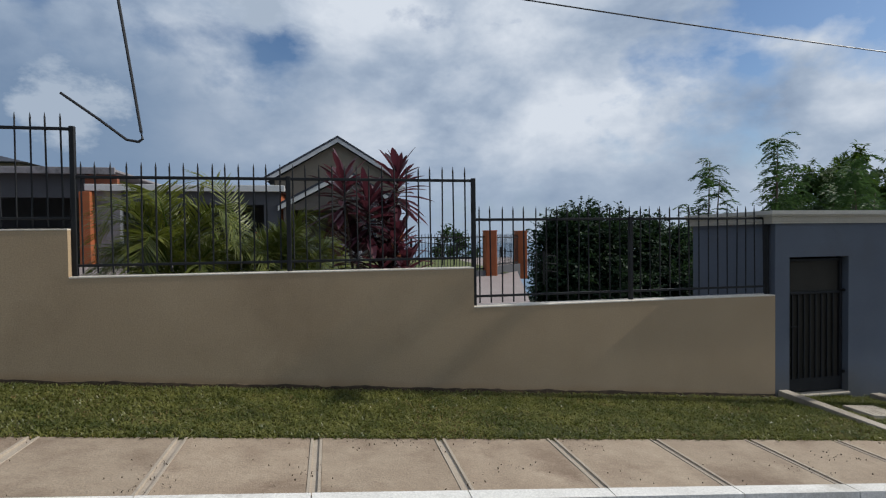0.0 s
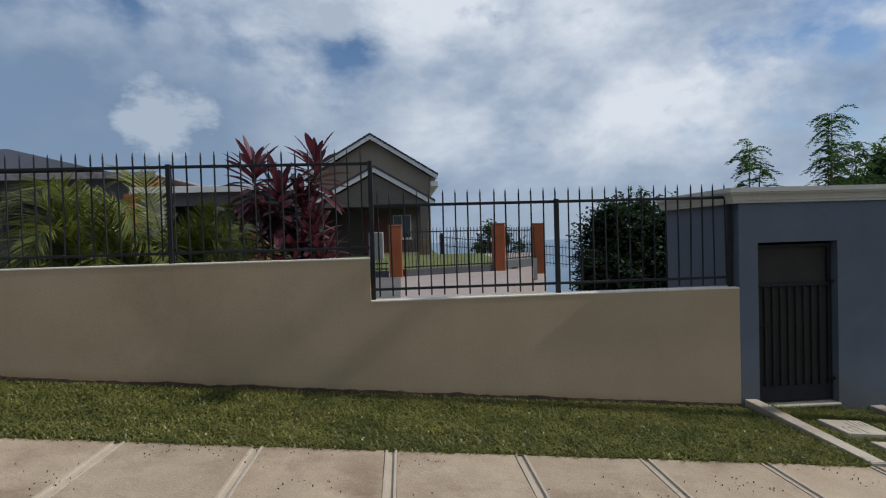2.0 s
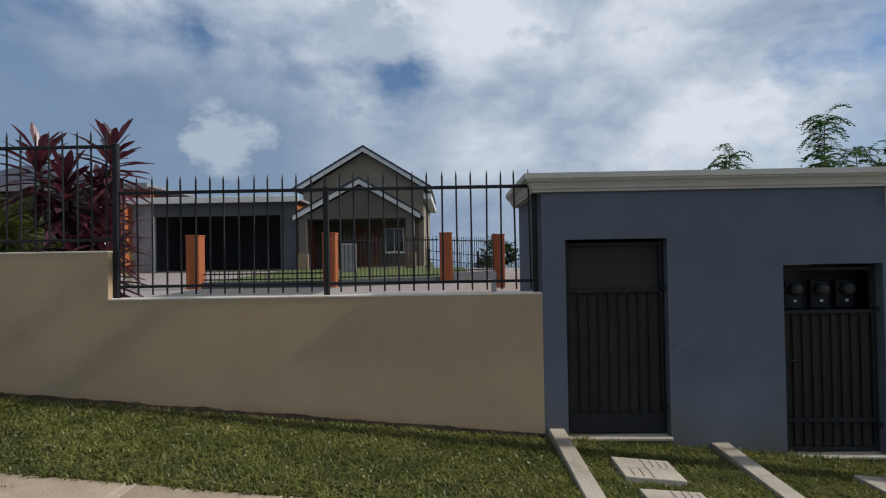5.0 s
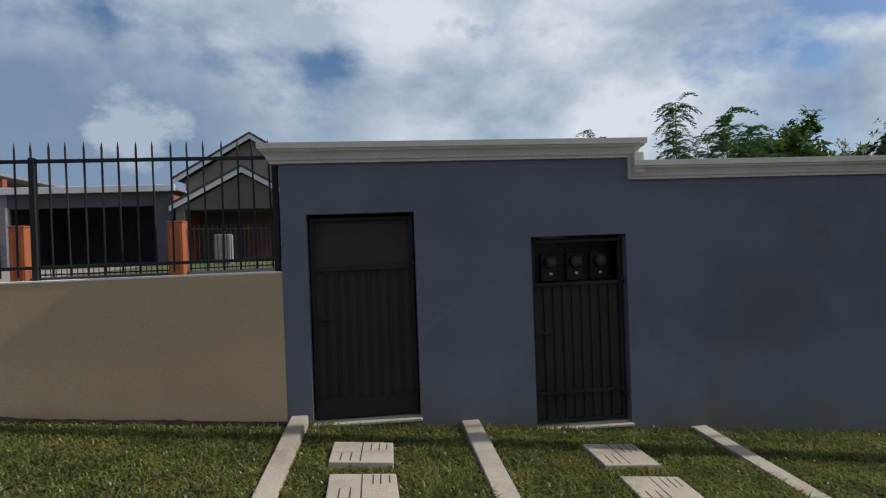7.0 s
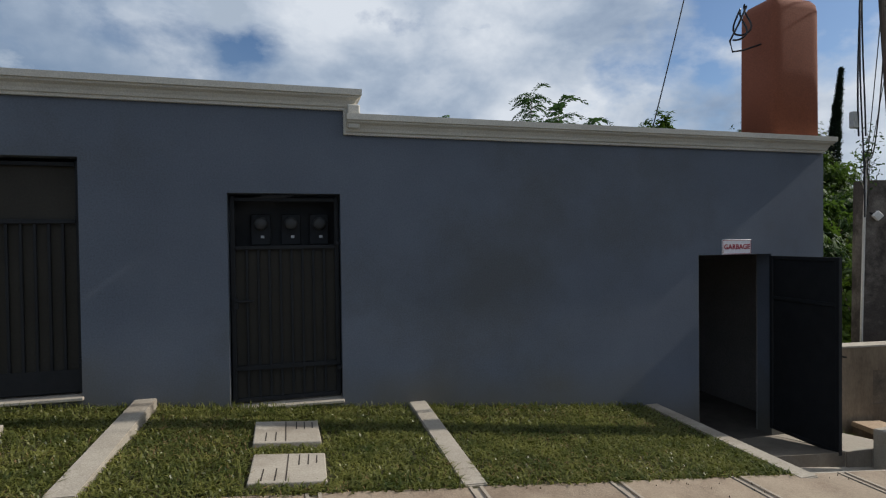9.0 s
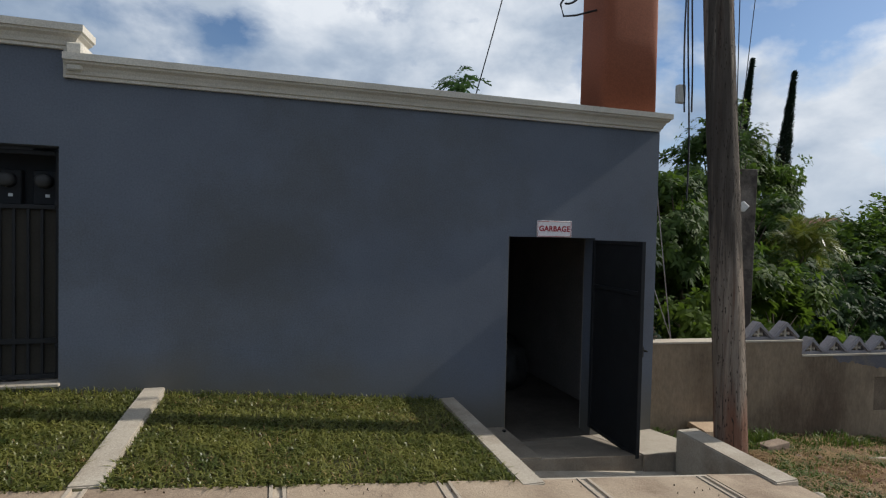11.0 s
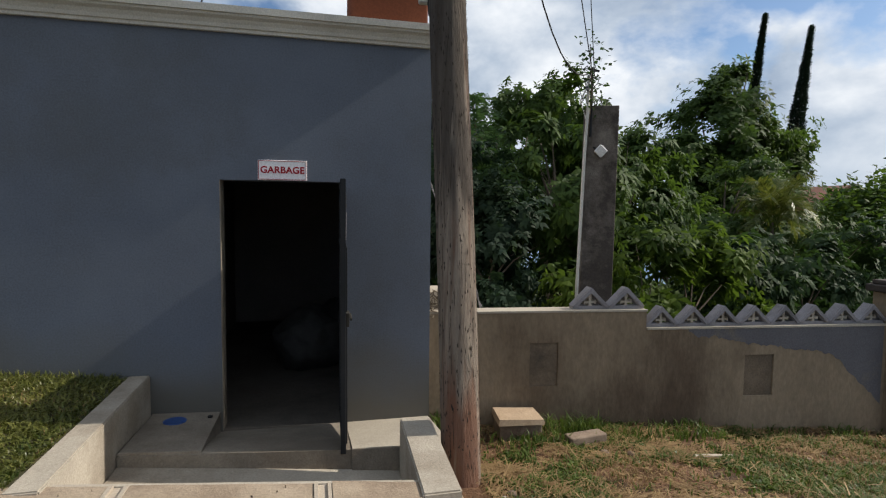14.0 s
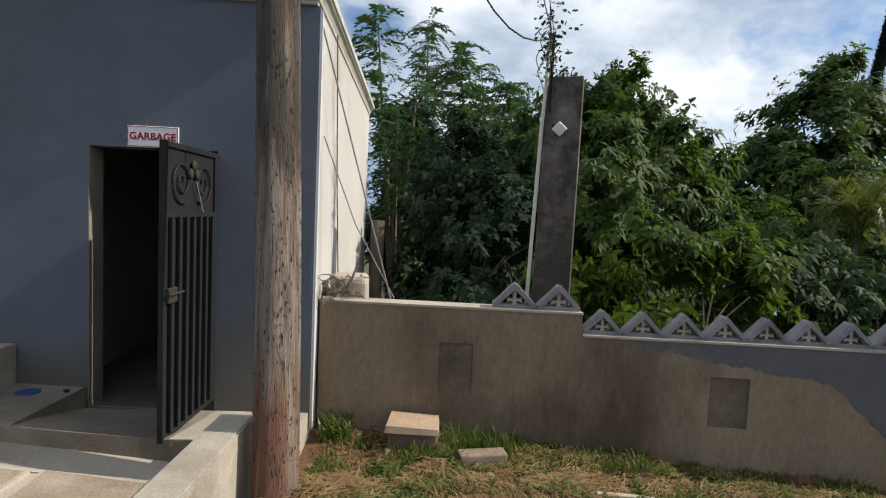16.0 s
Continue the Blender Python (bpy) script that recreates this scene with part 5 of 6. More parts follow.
def stalks(n, area, seed, lo, hi, wid, label):
    """Cut dry stalks lying flat, in loose swathes."""
    g = np.random.default_rng(seed)
    x, y = g.uniform(area[0], area[1], n), g.uniform(area[2], area[3], n)
    # Pale stalks thin out past x 11.2 to imitate the verge's shaded end.
    keep = np.array([patch2(1.3, 0.0, 21)(a, b) * (1.0 if a < 11.2 else 0.4) > g.random() for a, b in zip(x, y)])
    x, y = x[keep], y[keep]
    n = len(x)
    z = np.array([dirt(a, b) for a, b in zip(x, y)]) + g.uniform(0.004, 0.035, n)
    turn = np.array([2.5 * noise.noise((a * 0.8, b * 0.8, 31)) for a, b in zip(x, y)]) + g.normal(0, 0.7, n)
    ln, w = g.uniform(lo, hi, n) / 2, wid * g.uniform(0.5, 1.2, n)
    dx, dy, tilt = np.cos(turn) * ln, np.sin(turn) * ln, g.normal(0, 0.16, n) * ln
    sx, sy = -np.sin(turn) * w, np.cos(turn) * w
    bow = g.normal(0, 0.12, n) * ln
    v = np.zeros((n, 6, 3))
    for k, (u, b) in enumerate(((-1, 0), (0, 1), (1, 0))):
        cx, cy, cz = x + u * dx + b * bow * np.sin(turn), y + u * dy - b * bow * np.cos(turn), z + u * tilt + 0.006 * b
        v[:, 2 * k] = np.stack([cx - sx, cy - sy, cz], 1)
        v[:, 2 * k + 1] = np.stack([cx + sx, cy + sy, cz + 0.4 * w], 1)
    i = np.arange(n)[:, None] * 6
    f = (i + np.array([0, 2, 3, 1])).tolist() + (i + np.array([2, 4, 5, 3])).tolist()
    tagged(arrays("straw", v.reshape(-1, 3).tolist(), f, M_STRAW), label, "straw", kind="stuff")


def crumb_density(x, y):
    edge = 0.35 if y > -1.95 or y < -2.68 else 0.0
    return max(0.02, 2.6 * noise.noise((x * 1.7, y * 2.3, 61)) - 0.25 + edge)


blades("soil_crumbs", 2600, (-9.5, 8.5, -2.8, -1.82), lambda x, y: pave(x) + 0.006, 0.003, 0.008, 0.0045, M_FOOT, "dark crumbs of soil scattered over the pavement", 2.0, 19, crumb_density, "litter")


VERGE_AREA = (9.13, 17.0, -2.94, 0.2)
stalks(46000, VERGE_AREA, 3, 0.04, 0.17, 0.0028, "dry straw litter over the dirt verge")
stalks(2600, VERGE_AREA, 13, 0.15, 0.36, 0.004, "long pale dry stalks over the dirt verge")
blades("weeds", 85000, VERGE_AREA, dirt, 0.015, 0.06, 0.0075, M_WEED, "low green weeds growing through the dirt", 1.4, 4, patch2(0.9, 0.02, 7), "weeds")
blades("dry_grass", 30000, VERGE_AREA, dirt, 0.02, 0.07, 0.003, M_STRAW, "short dry grass over the dirt verge", 1.6, 14, patch2(1.1, 0.1, 12), "grass")
blades("leaf_litter", 5000, VERGE_AREA, dirt, 0.012, 0.035, 0.014, M_STRAW, "dead brown leaves scattered over the dirt", 2.0, 8, None, "litter")
blades("weeds", 2600, (9.2, 15.0, -0.4, 0.15), dirt, 0.04, 0.13, 0.007, M_WEED, "taller weeds along the foot of the old wall", 0.9, 9, patch2(1.6, 0.1, 4), "weeds")
blades("weed_tuft", 260, (10.12, 10.7, -0.2, 0.05), dirt, 0.06, 0.22, 0.006, M_WEED, "tall green grass tuft beside the valve box", 0.9, 5, None, "weeds")
blades("weed_tuft", 160, (9.1, 9.35, -0.05, 0.25), dirt, 0.05, 0.2, 0.012, M_WEED, "leafy weeds in the corner by the wall", 1.0, 6, None, "weeds")


def leaf_cloud(sprigs, per, size, aspect, seed, droop=0.5):
    """Leaves set along short sprigs; sprigs: positions and outward directions. Gives vertices and faces."""
    g = np.random.default_rng(seed)
    P, D = sprigs
    n = len(P)
    D = D + g.normal(0, 0.45, (n, 3))
    D[:, 2] -= droop * g.uniform(0, 1, n)
    D /= np.linalg.norm(D, axis=1)[:, None]
    k = np.arange(per)
    along = (k + 0.5) / per
    pos = P[:, None] + D[:, None] * (along[None, :, None] * size * 2.6)
    side = np.cross(D, [0, 0, 1.0])
    side /= np.maximum(np.linalg.norm(side, axis=1), 1e-6)[:, None]
    sgn = np.where(k % 2 == 0, 1.0, -1.0)
    ld = D[:, None] * 0.55 + side[:, None] * sgn[None, :, None] * 0.8 + g.normal(0, 0.3, (n, per, 3))
    ld[..., 2] -= 0.35 * droop
    ld /= np.linalg.norm(ld, axis=2)[..., None]
    nrm = np.cross(ld, g.normal(0, 0.5, (n, per, 3)) + np.array([0, 0, 1.0]))
    nrm /= np.maximum(np.linalg.norm(nrm, axis=2), 1e-6)[..., None]
    s = size * g.uniform(0.7, 1.25, (n, per, 1))
    v = np.stack([pos, pos + ld * s * 0.45 + nrm * s * aspect, pos + ld * s, pos + ld * s * 0.45 - nrm * s * aspect], 2)
    i = np.arange(n * per)[:, None] * 4
    return v.reshape(-1, 3), i + np.array([0, 1, 2, 3])


def whorls(sprigs, per, size, aspect, seed, droop=0.5):
    """Rings of drooping leaves, each leaf folded at its middle, at the end of every sprig."""
    g = np.random.default_rng(seed)
    P, D = sprigs
    n = len(P)
    D = D * np.array([0.8, 0.8, 0.5]) + g.normal(0, 0.3, (n, 3)) + np.array([0, 0, 0.45])
    D /= np.linalg.norm(D, axis=1)[:, None]
    u = np.cross(D, g.normal(0, 1, (n, 3)))
    u /= np.maximum(np.linalg.norm(u, axis=1), 1e-6)[:, None]
    w = np.cross(D, u)
    a = (np.arange(per) / per * math.tau)[None, :] + g.normal(0, 0.25, (n, per))
    ring = np.cos(a)[..., None] * u[:, None] + np.sin(a)[..., None] * w[:, None]
    ld = ring + D[:, None] * g.uniform(-0.1, 0.55, (n, per, 1))
    ld[..., 2] -= droop * g.uniform(0.1, 0.7, (n, per))
    ld /= np.linalg.norm(ld, axis=2)[..., None]
    side = np.cross(ld, D[:, None] + 0 * ld)
    side /= np.maximum(np.linalg.norm(side, axis=2), 1e-6)[..., None]
    s = size * g.uniform(0.65, 1.2, (n, per, 1))
    root = P[:, None] + D[:, None] * g.uniform(-0.35, 0.1, (n, per, 1)) * size
    mid = root + ld * s * 0.5
    tip = root + ld * s * 0.97
    tip[..., 2] -= (0.22 * s * droop)[..., 0]
    v = np.stack([root, mid + side * s * aspect, tip, mid - side * s * aspect], 2)
    i = np.arange(n * per)[:, None] * 4
    f = np.concatenate([i + np.array([0, 1, 3]), i + np.array([1, 2, 3])])
    return v.reshape(-1, 3), f


def shell(blobs, seed, ragged=0.25):
    """Sprig places in the outer part of an uneven crown of ellipsoids (x, y, z, rx, ry, rz, count)."""
    g = np.random.default_rng(seed)
    P, D = [], []
    for x, y, z, rx, ry, rz, cnt in blobs:
        k = max(6, cnt // 26)
        hub = g.normal(0, 1, (k, 3))
        hub /= np.linalg.norm(hub, axis=1)[:, None]
        pick = g.integers(0, k, cnt)
        reach = g.uniform(0.72, 1.06, k)[pick]
        d = hub[pick] + g.normal(0, 0.17, (cnt, 3))
        d /= np.linalg.norm(d, axis=1)[:, None]
        bump = np.array([noise.noise((a * 2.3 + x, b * 2.3 + y, c * 2.3 + z)) for a, b, c in d])
        r = (g.uniform(0.45, 1.0, cnt) ** 0.6) * reach * (1 + ragged * 1.6 * bump)
        P.append(np.array([x, y, z]) + d * r[:, None] * np.array([rx, ry, rz]))
        D.append(d)
    return np.concatenate(P), np.concatenate(D)


def tree(name, label, foot, blobs, per, size, aspect, mat, seed, trunk=0.14, droop=0.5, ragged=0.25, group="trees", ringed=False):
    rnd = random.Random(seed)
    root = thing(name, label, "tree" if name == "tree" else name.split("_")[-1], *foot, group)
    f = Vector(foot)
    bm = bmesh.new()
    for x, y, z, rx, ry, rz, c in blobs:
        t = Vector((x, y, z)) - f
        k = t.length
        bend = Vector((rnd.uniform(-0.1, 0.1) * k, rnd.uniform(-0.1, 0.1) * k, 0))
        pts = [Vector((0, 0, 0)), t * 0.35 + bend + Vector((0, 0, 0.1 * k)), t * 0.7 + bend * 0.6, t]
        tube(pts, [trunk, trunk * 0.7, trunk * 0.4, trunk * 0.15], 7, bm)
        for q in range(3):
            e = t + Vector((rnd.uniform(-0.7, 0.7) * rx, rnd.uniform(-0.7, 0.7) * ry, rnd.uniform(0.0, 0.75) * rz))
            tube([pts[2], pts[2].lerp(e, 0.5) + Vector((0, 0, 0.05 * k)), e], [trunk * 0.35, trunk * 0.2, trunk * 0.05], 5, bm)
    part("trunk", bm, M_BARK, root)
    v, fc = (whorls if ringed else leaf_cloud)(shell(blobs, seed, ragged), per, size, aspect, seed, droop)
    v -= np.array(foot)
    arrays("crown", v.tolist(), fc.tolist(), mat, root)
    return root


def feather_tree(foot, height, spread, n, seed, label):
    """A slender tree with upright stems and drooping feathery fronds of small leaflets."""
    rnd = random.Random(seed)
    root = thing("tree", label, "tree", *foot, "feathery trees")
    bm = bmesh.new()
    stems = []
    for k in range(max(3, n // 40)):
        a = rnd.uniform(0, math.tau)
        r = spread * rnd.uniform(0.0, 0.75)
        top = Vector((r * math.cos(a), r * math.sin(a), height * (1.0 if k == 0 else rnd.uniform(0.6, 0.93))))
        pts = [Vector((0, 0, 0)), top * 0.4 + Vector((0, 0, 0.08 * height)), top * 0.75, top]
        tube(pts, [0.07, 0.05, 0.03, 0.008], 6, bm)
        stems.append(pts)
    part("trunk", bm, M_BARK, root)
    V, F = [], []
    for i in range(n):
        pts = stems[0] if rnd.random() < 0.4 else rnd.choice(stems)
        u = 0.3 + 0.7 * rnd.random() ** 0.8
        seg = min(2, int(u * 3))
        p = pts[seg].lerp(pts[seg + 1], u * 3 - seg)
        a = rnd.uniform(0, math.tau)
        ln = rnd.uniform(0.55, 1.0) * (1.15 - 0.45 * u)
        d = Vector((math.cos(a), math.sin(a), rnd.uniform(0.25, 1.1)))
        t = Vector((-math.sin(a), math.cos(a), 0))
        for j in range(15):
            s = (j + 1) / 15
            q = p + d * ln * s - Vector((0, 0, 0.95 * ln * s * s))
            for sg in (-1, 1):
                e = q + (t * sg * rnd.uniform(0.6, 1.0) + d * rnd.uniform(0.1, 0.6) - Vector((0, 0, rnd.uniform(0.15, 0.7)))) * (0.08 + 0.10 * ln)
                w = d.normalized() * rnd.uniform(0.013, 0.024)
                b = len(V)
                V += [q - w * 0.4, (q + e) / 2 - w * 1.2, e, (q + e) / 2 + w * 1.2]
                F.append((b, b + 1, b + 2, b + 3))
    arrays("crown", [tuple(v) for v in V], F, M_LEAF_FEATHER, root)


def cypress(x, y, z0, top, r, seed, lean=0.13):
    g = np.random.default_rng(seed)
    root = thing("cypress", "tall narrow dark cypress against the sky", "tree", x, y, z0, "cypresses")
    H = top - z0
    part("trunk", tube([(-0.8 * lean * H, 0, 0), (0.1 * lean * H, 0, H * 0.9)], [0.25, 0.04], 8), M_BARK, root)
    n = 14000
    h = g.uniform(0.05, 1, n)
    a = g.uniform(0, math.tau, n)
    prof = r * (1 - h) ** 1.05 * (0.6 + 0.4 * np.minimum(1, h * 6)) * (1 + 0.12 * np.sin(h * 70 + 3 * np.cos(a))) * g.uniform(0.7, 1.06, n)
    P = np.stack([prof * np.cos(a) + lean * (h - 0.8) * H, prof * np.sin(a), h * H], 1)
    D = np.stack([np.cos(a) * 0.35, np.sin(a) * 0.35, np.ones(n)], 1)
    v, fc = leaf_cloud((P, D), 4, 0.075, 0.36, seed, 0.0)
    arrays("crown", v.tolist(), fc.tolist(), M_CYPRESS, root)


cypress(32.9, 22.1, -3.5, 12.3, 0.85, 21)
cypress(34.4, 20.4, -3.5, 11.2, 1.0, 22)

feather_tree((9.95, 10.55, -1.8), 7.6, 1.3, 250, 31, "tall feathery tree rising behind the outbuilding")
feather_tree((7.3, 10.8, -1.8), 6.75, 1.1, 170, 32, "slim feathery tree rising behind the outbuilding")
feather_tree((9.45, 6.8, -1.8), 6.25, 0.9, 150, 35, "slim feathery tree close behind the outbuilding")
feather_tree((11.4, 8.6, -1.8), 6.2, 1.5, 320, 33, "tall feathery tree rising behind the outbuilding")
feather_tree((12.5, 8.4, -1.9), 5.8, 1.2, 260, 36, "tall feathery tree rising behind the outbuilding")
feather_tree((12.3, 11.6, -2.0), 7.0, 1.6, 300, 34, "tall feathery tree rising behind the outbuilding")

tree("tree", "dense dark round-crowned tree beyond the yard", (12.5, 28.5, -2.9),
     [(11.0, 28.5, 0.9, 3.5, 2.8, 3.5, 5200), (14.6, 29.0, 0.5, 3.4, 3.0, 3.3, 4200), (18.6, 30.0, 0.1, 3.6, 3.0, 3.2, 3200), (9.2, 26.8, -0.9, 2.4, 2.0, 2.0, 1900), (12.5, 26.6, -1.4, 3.6, 2.2, 2.2, 2400), (17.0, 27.4, -1.4, 4.2, 2.4, 2.2, 2000)], 7, 0.24, 0.36, M_LEAF_SHADE, 41, 0.25, 0.5, 0.12)
tree("tree", "spreading green tree rising above the feathery trees", (16.4, 13.4, -2.6),
     [(16.6, 13.2, 4.4, 1.7, 1.5, 1.9, 700), (14.6, 13.6, 3.6, 1.9, 1.6, 1.9, 700), (18.2, 13.2, 2.6, 1.7, 1.5, 1.6, 520), (15.6, 12.8, 1.6, 2.6, 1.6, 1.8, 700)], 8, 0.27, 0.2, M_LEAF, 51, 0.14, 0.7, 0.35, ringed=True)
tree("tree", "leafy green tree behind the concrete post", (13.2, 4.8, -1.9),
     [(13.2, 4.9, 1.7, 0.8, 0.8, 1.2, 420), (12.6, 4.6, 0.9, 1.3, 1.2, 1.3, 620), (14.1, 5.1, 0.9, 1.2, 1.1, 1.2, 560), (13.3, 4.6, -0.6, 1.9, 1.2, 1.1, 700), (14.9, 5.7, 1.8, 0.95, 0.8, 1.05, 340), (12.1, 5.1, 2.0, 0.75, 0.7, 0.85, 240)], 8, 0.21, 0.17, M_LEAF, 42, 0.09, 0.9, 0.35, ringed=True)
tree("tree", "broad dark tree on the slope", (27.7, 18.2, -3.5),
     [(27.4, 18.2, 4.4, 2.8, 2.6, 3.0, 1700), (24.6, 17.6, 2.6, 2.6, 2.4, 2.4, 1300), (30.4, 18.8, 3.2, 2.7, 2.4, 2.6, 1300), (27.8, 18.2, 6.9, 1.3, 1.2, 1.6, 420), (26.6, 17.6, 0.6, 4.2, 2.6, 2.4, 1100)], 7, 0.36, 0.2, M_LEAF, 43, 0.22, 0.5, 0.4, ringed=True)
tree("tree", "sunlit bright green bushy tree behind the wall", (18.6, 8.4, -3.0),
     [(18.4, 8.2, 0.2, 2.0, 1.7, 1.4, 620), (16.6, 7.6, -0.3, 1.8, 1.5, 1.3, 520), (20.8, 8.8, 0.0, 2.0, 1.7, 1.5, 520), (21.2, 9.6, 1.7, 1.5, 1.2, 1.1, 600), (22.6, 9.8, 0.4, 2.0, 1.6, 1.6, 700)], 8, 0.24, 0.18, M_LEAF, 44, 0.12, 0.8, 0.3, ringed=True)
tree("bush", "leafy bright green bush just behind the low wall", (12.6, 2.7, -2.2),
     [(11.95, 2.7, -0.4, 0.8, 0.8, 0.85, 260), (13.2, 2.8, -0.3, 1.1, 0.9, 0.95, 380), (14.6, 2.9, -0.35, 1.0, 0.9, 0.95, 300)], 8, 0.21, 0.17, M_LEAF_LIGHT, 45, 0.05, 1.0, 0.35, "bushes", True)
# The darker leaf colour imitates the shade of a dense canopy.
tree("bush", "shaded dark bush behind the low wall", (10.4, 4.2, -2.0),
     [(10.35, 4.9, 0.2, 0.65, 1.0, 1.3, 460), (11.0, 4.0, 0.1, 1.2, 1.2, 1.5, 900), (10.8, 5.4, 1.2, 1.3, 1.2, 1.4, 900), (10.6, 3.0, -0.7, 1.0, 0.7, 0.7, 360)], 9, 0.15, 0.2, M_LEAF_SHADE, 46, 0.07, 0.8, 0.35, "bushes", True)
# Dark leaves close the gap and stand for its deep shade.
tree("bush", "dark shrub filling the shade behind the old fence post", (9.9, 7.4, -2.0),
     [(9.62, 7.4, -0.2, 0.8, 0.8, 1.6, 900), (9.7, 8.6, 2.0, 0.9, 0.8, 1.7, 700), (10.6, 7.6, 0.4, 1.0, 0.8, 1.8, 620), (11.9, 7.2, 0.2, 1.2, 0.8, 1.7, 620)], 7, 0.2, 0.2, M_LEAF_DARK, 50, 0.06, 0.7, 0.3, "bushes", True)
tree("bush", "bright green bush along the low wall", (16.6, 4.2, -2.6),
     [(16.2, 4.2, -0.6, 1.5, 1.1, 1.1, 700), (18.4, 4.6, -0.7, 1.7, 1.2, 1.2, 700), (20.8, 5.6, -0.6, 2.0, 1.4, 1.5, 700)], 8, 0.21, 0.18, M_LEAF_DARK, 47, 0.06, 0.8, 0.35, "bushes", True)
tree("tree", "green tree on the slope by the red roof", (30.0, 13.0, -4.5),
     [(29.0, 12.0, 0.0, 2.6, 2.2, 2.0, 900), (33.0, 13.5, 0.6, 3.0, 2.5, 2.4, 900), (27.0, 16.5, 1.4, 2.4, 2.2, 2.2, 800), (37.5, 13.0, 0.6, 3.4, 2.5, 2.6, 800)], 7, 0.27, 0.3, M_LEAF, 48, 0.2, 0.5, 0.35)
tree("tree", "small dark tree beyond the gate pillars", (2.4, 30.0, -1.0),
     [(2.2, 30, 1.4, 1.0, 1.0, 1.3, 300), (3.6, 32, 0.8, 1.3, 1.2, 1.2, 300)], 6, 0.24, 0.32, M_LEAF_DARK, 49, 0.1)


def vine():
    """A leafy climber on the service mast."""
    g = np.random.default_rng(77)
    root = thing("vine", "small leafy climber wound round the service mast", "vine", 11.1, 1.05, 1.7)
    part("stem", tube([(0.02 * math.sin(4 * z), 0.02 * math.cos(4 * z), z) for z in [0.08 * i for i in range(14)]], 0.005, 5), M_BARK, root)
    n = 60
    z = g.uniform(0.3, 1.15, n)
    P = np.stack([g.normal(0.03, 0.06, n), g.normal(0, 0.05, n), z], 1)
    D = g.normal(0, 1, (n, 3))
    v, fc = leaf_cloud((P, D), 3, 0.06, 0.32, 78, 0.4)
    arrays("leaves", v.tolist(), fc.tolist(), M_LEAF_DARK, root)


vine()


def palm_frond(length, lift, seed, bm_list, az, origin, wide=0.34, leaflets=40):
    """One arching frond: rachis points and leaflet quads."""
    rnd = random.Random(seed)
    V, F = bm_list
    d = Vector((math.cos(az), math.sin(az), 0))
    t = Vector((-math.sin(az), math.cos(az), 0))
    pts = []
    for i in range(9):
        s = i / 8
        pts.append(Vector(origin) + d * length * (s * 0.75 + 0.1 * s * s) * (1 - 0.45 * lift) + Vector((0, 0, length * (lift * 1.25 * s - (0.55 + 0.35 * (1 - lift)) * s * s * s))))
    for j in range(leaflets):
        s = 0.22 + 0.78 * (j + 0.5) / leaflets
        i = min(7, int(s * 8))
        p = pts[i].lerp(pts[i + 1], s * 8 - i)
        ax = (pts[i + 1] - pts[i]).normalized()
        up = ax.cross(t).normalized()
        if up.z < 0:
            up = -up
        ln = wide * (1.1 - 0.75 * abs(s - 0.5)) * rnd.uniform(0.85, 1.1)
        for sg in (-1, 1):
            e = p + (t * sg * 0.7 + ax * 0.8 + up * 0.25) * ln - Vector((0, 0, rnd.uniform(0.2, 0.55) * ln))
            m = p.lerp(e, 0.5) + up * 0.03
            w = ax * 0.0125
            b = len(V)
            V += [p - w * 0.5, m - w, e, m + w, p + w * 0.5]
            F.append((b, b + 1, b + 2, b + 3, b + 4))
    return pts


def palm(x, y, z, fronds, size, seed, label, trunk=0.0):
    rnd = random.Random(seed)
    root = thing("palm", label, "palm", x, y, z, "palms")
    V, F = [], []
    stem = bmesh.new()
    for k in range(fronds):
        az = rnd.uniform(0, math.tau)
        o = (rnd.uniform(-0.25, 0.25), rnd.uniform(-0.15, 0.15), rnd.uniform(0.0, 0.35) * size)
        pts = palm_frond(size * rnd.uniform(0.75, 1.15), rnd.uniform(0.45, 0.98), seed * 100 + k, (V, F), az, o, 0.30 * size)
        tube(pts, [0.014 - 0.0014 * i for i in range(9)], 5, stem)
    tagged(part("stem", stem, M_LEAF_LIGHT, root), kind="stuff")
    if trunk:
        part("trunk", tube([(0, 0, -trunk), (0.05, 0, -trunk * 0.4), (0, 0, 0.3)], [0.09, 0.075, 0.06], 9), M_BARK, root)
    arrays("fronds", [tuple(v) for v in V], F, M_PALM, root)


palm(-8.0, 1.4, 1.25, 36, 1.75, 61, "bushy areca palm behind the street fence")
palm(-7.2, 1.5, 1.25, 34, 1.7, 62, "bushy areca palm behind the street fence")
palm(-6.75, 2.2, 1.25, 22, 1.45, 63, "bushy areca palm behind the street fence")
palm(19.4, 6.8, 0.35, 26, 1.5, 64, "light green palm among the trees", 3.4)


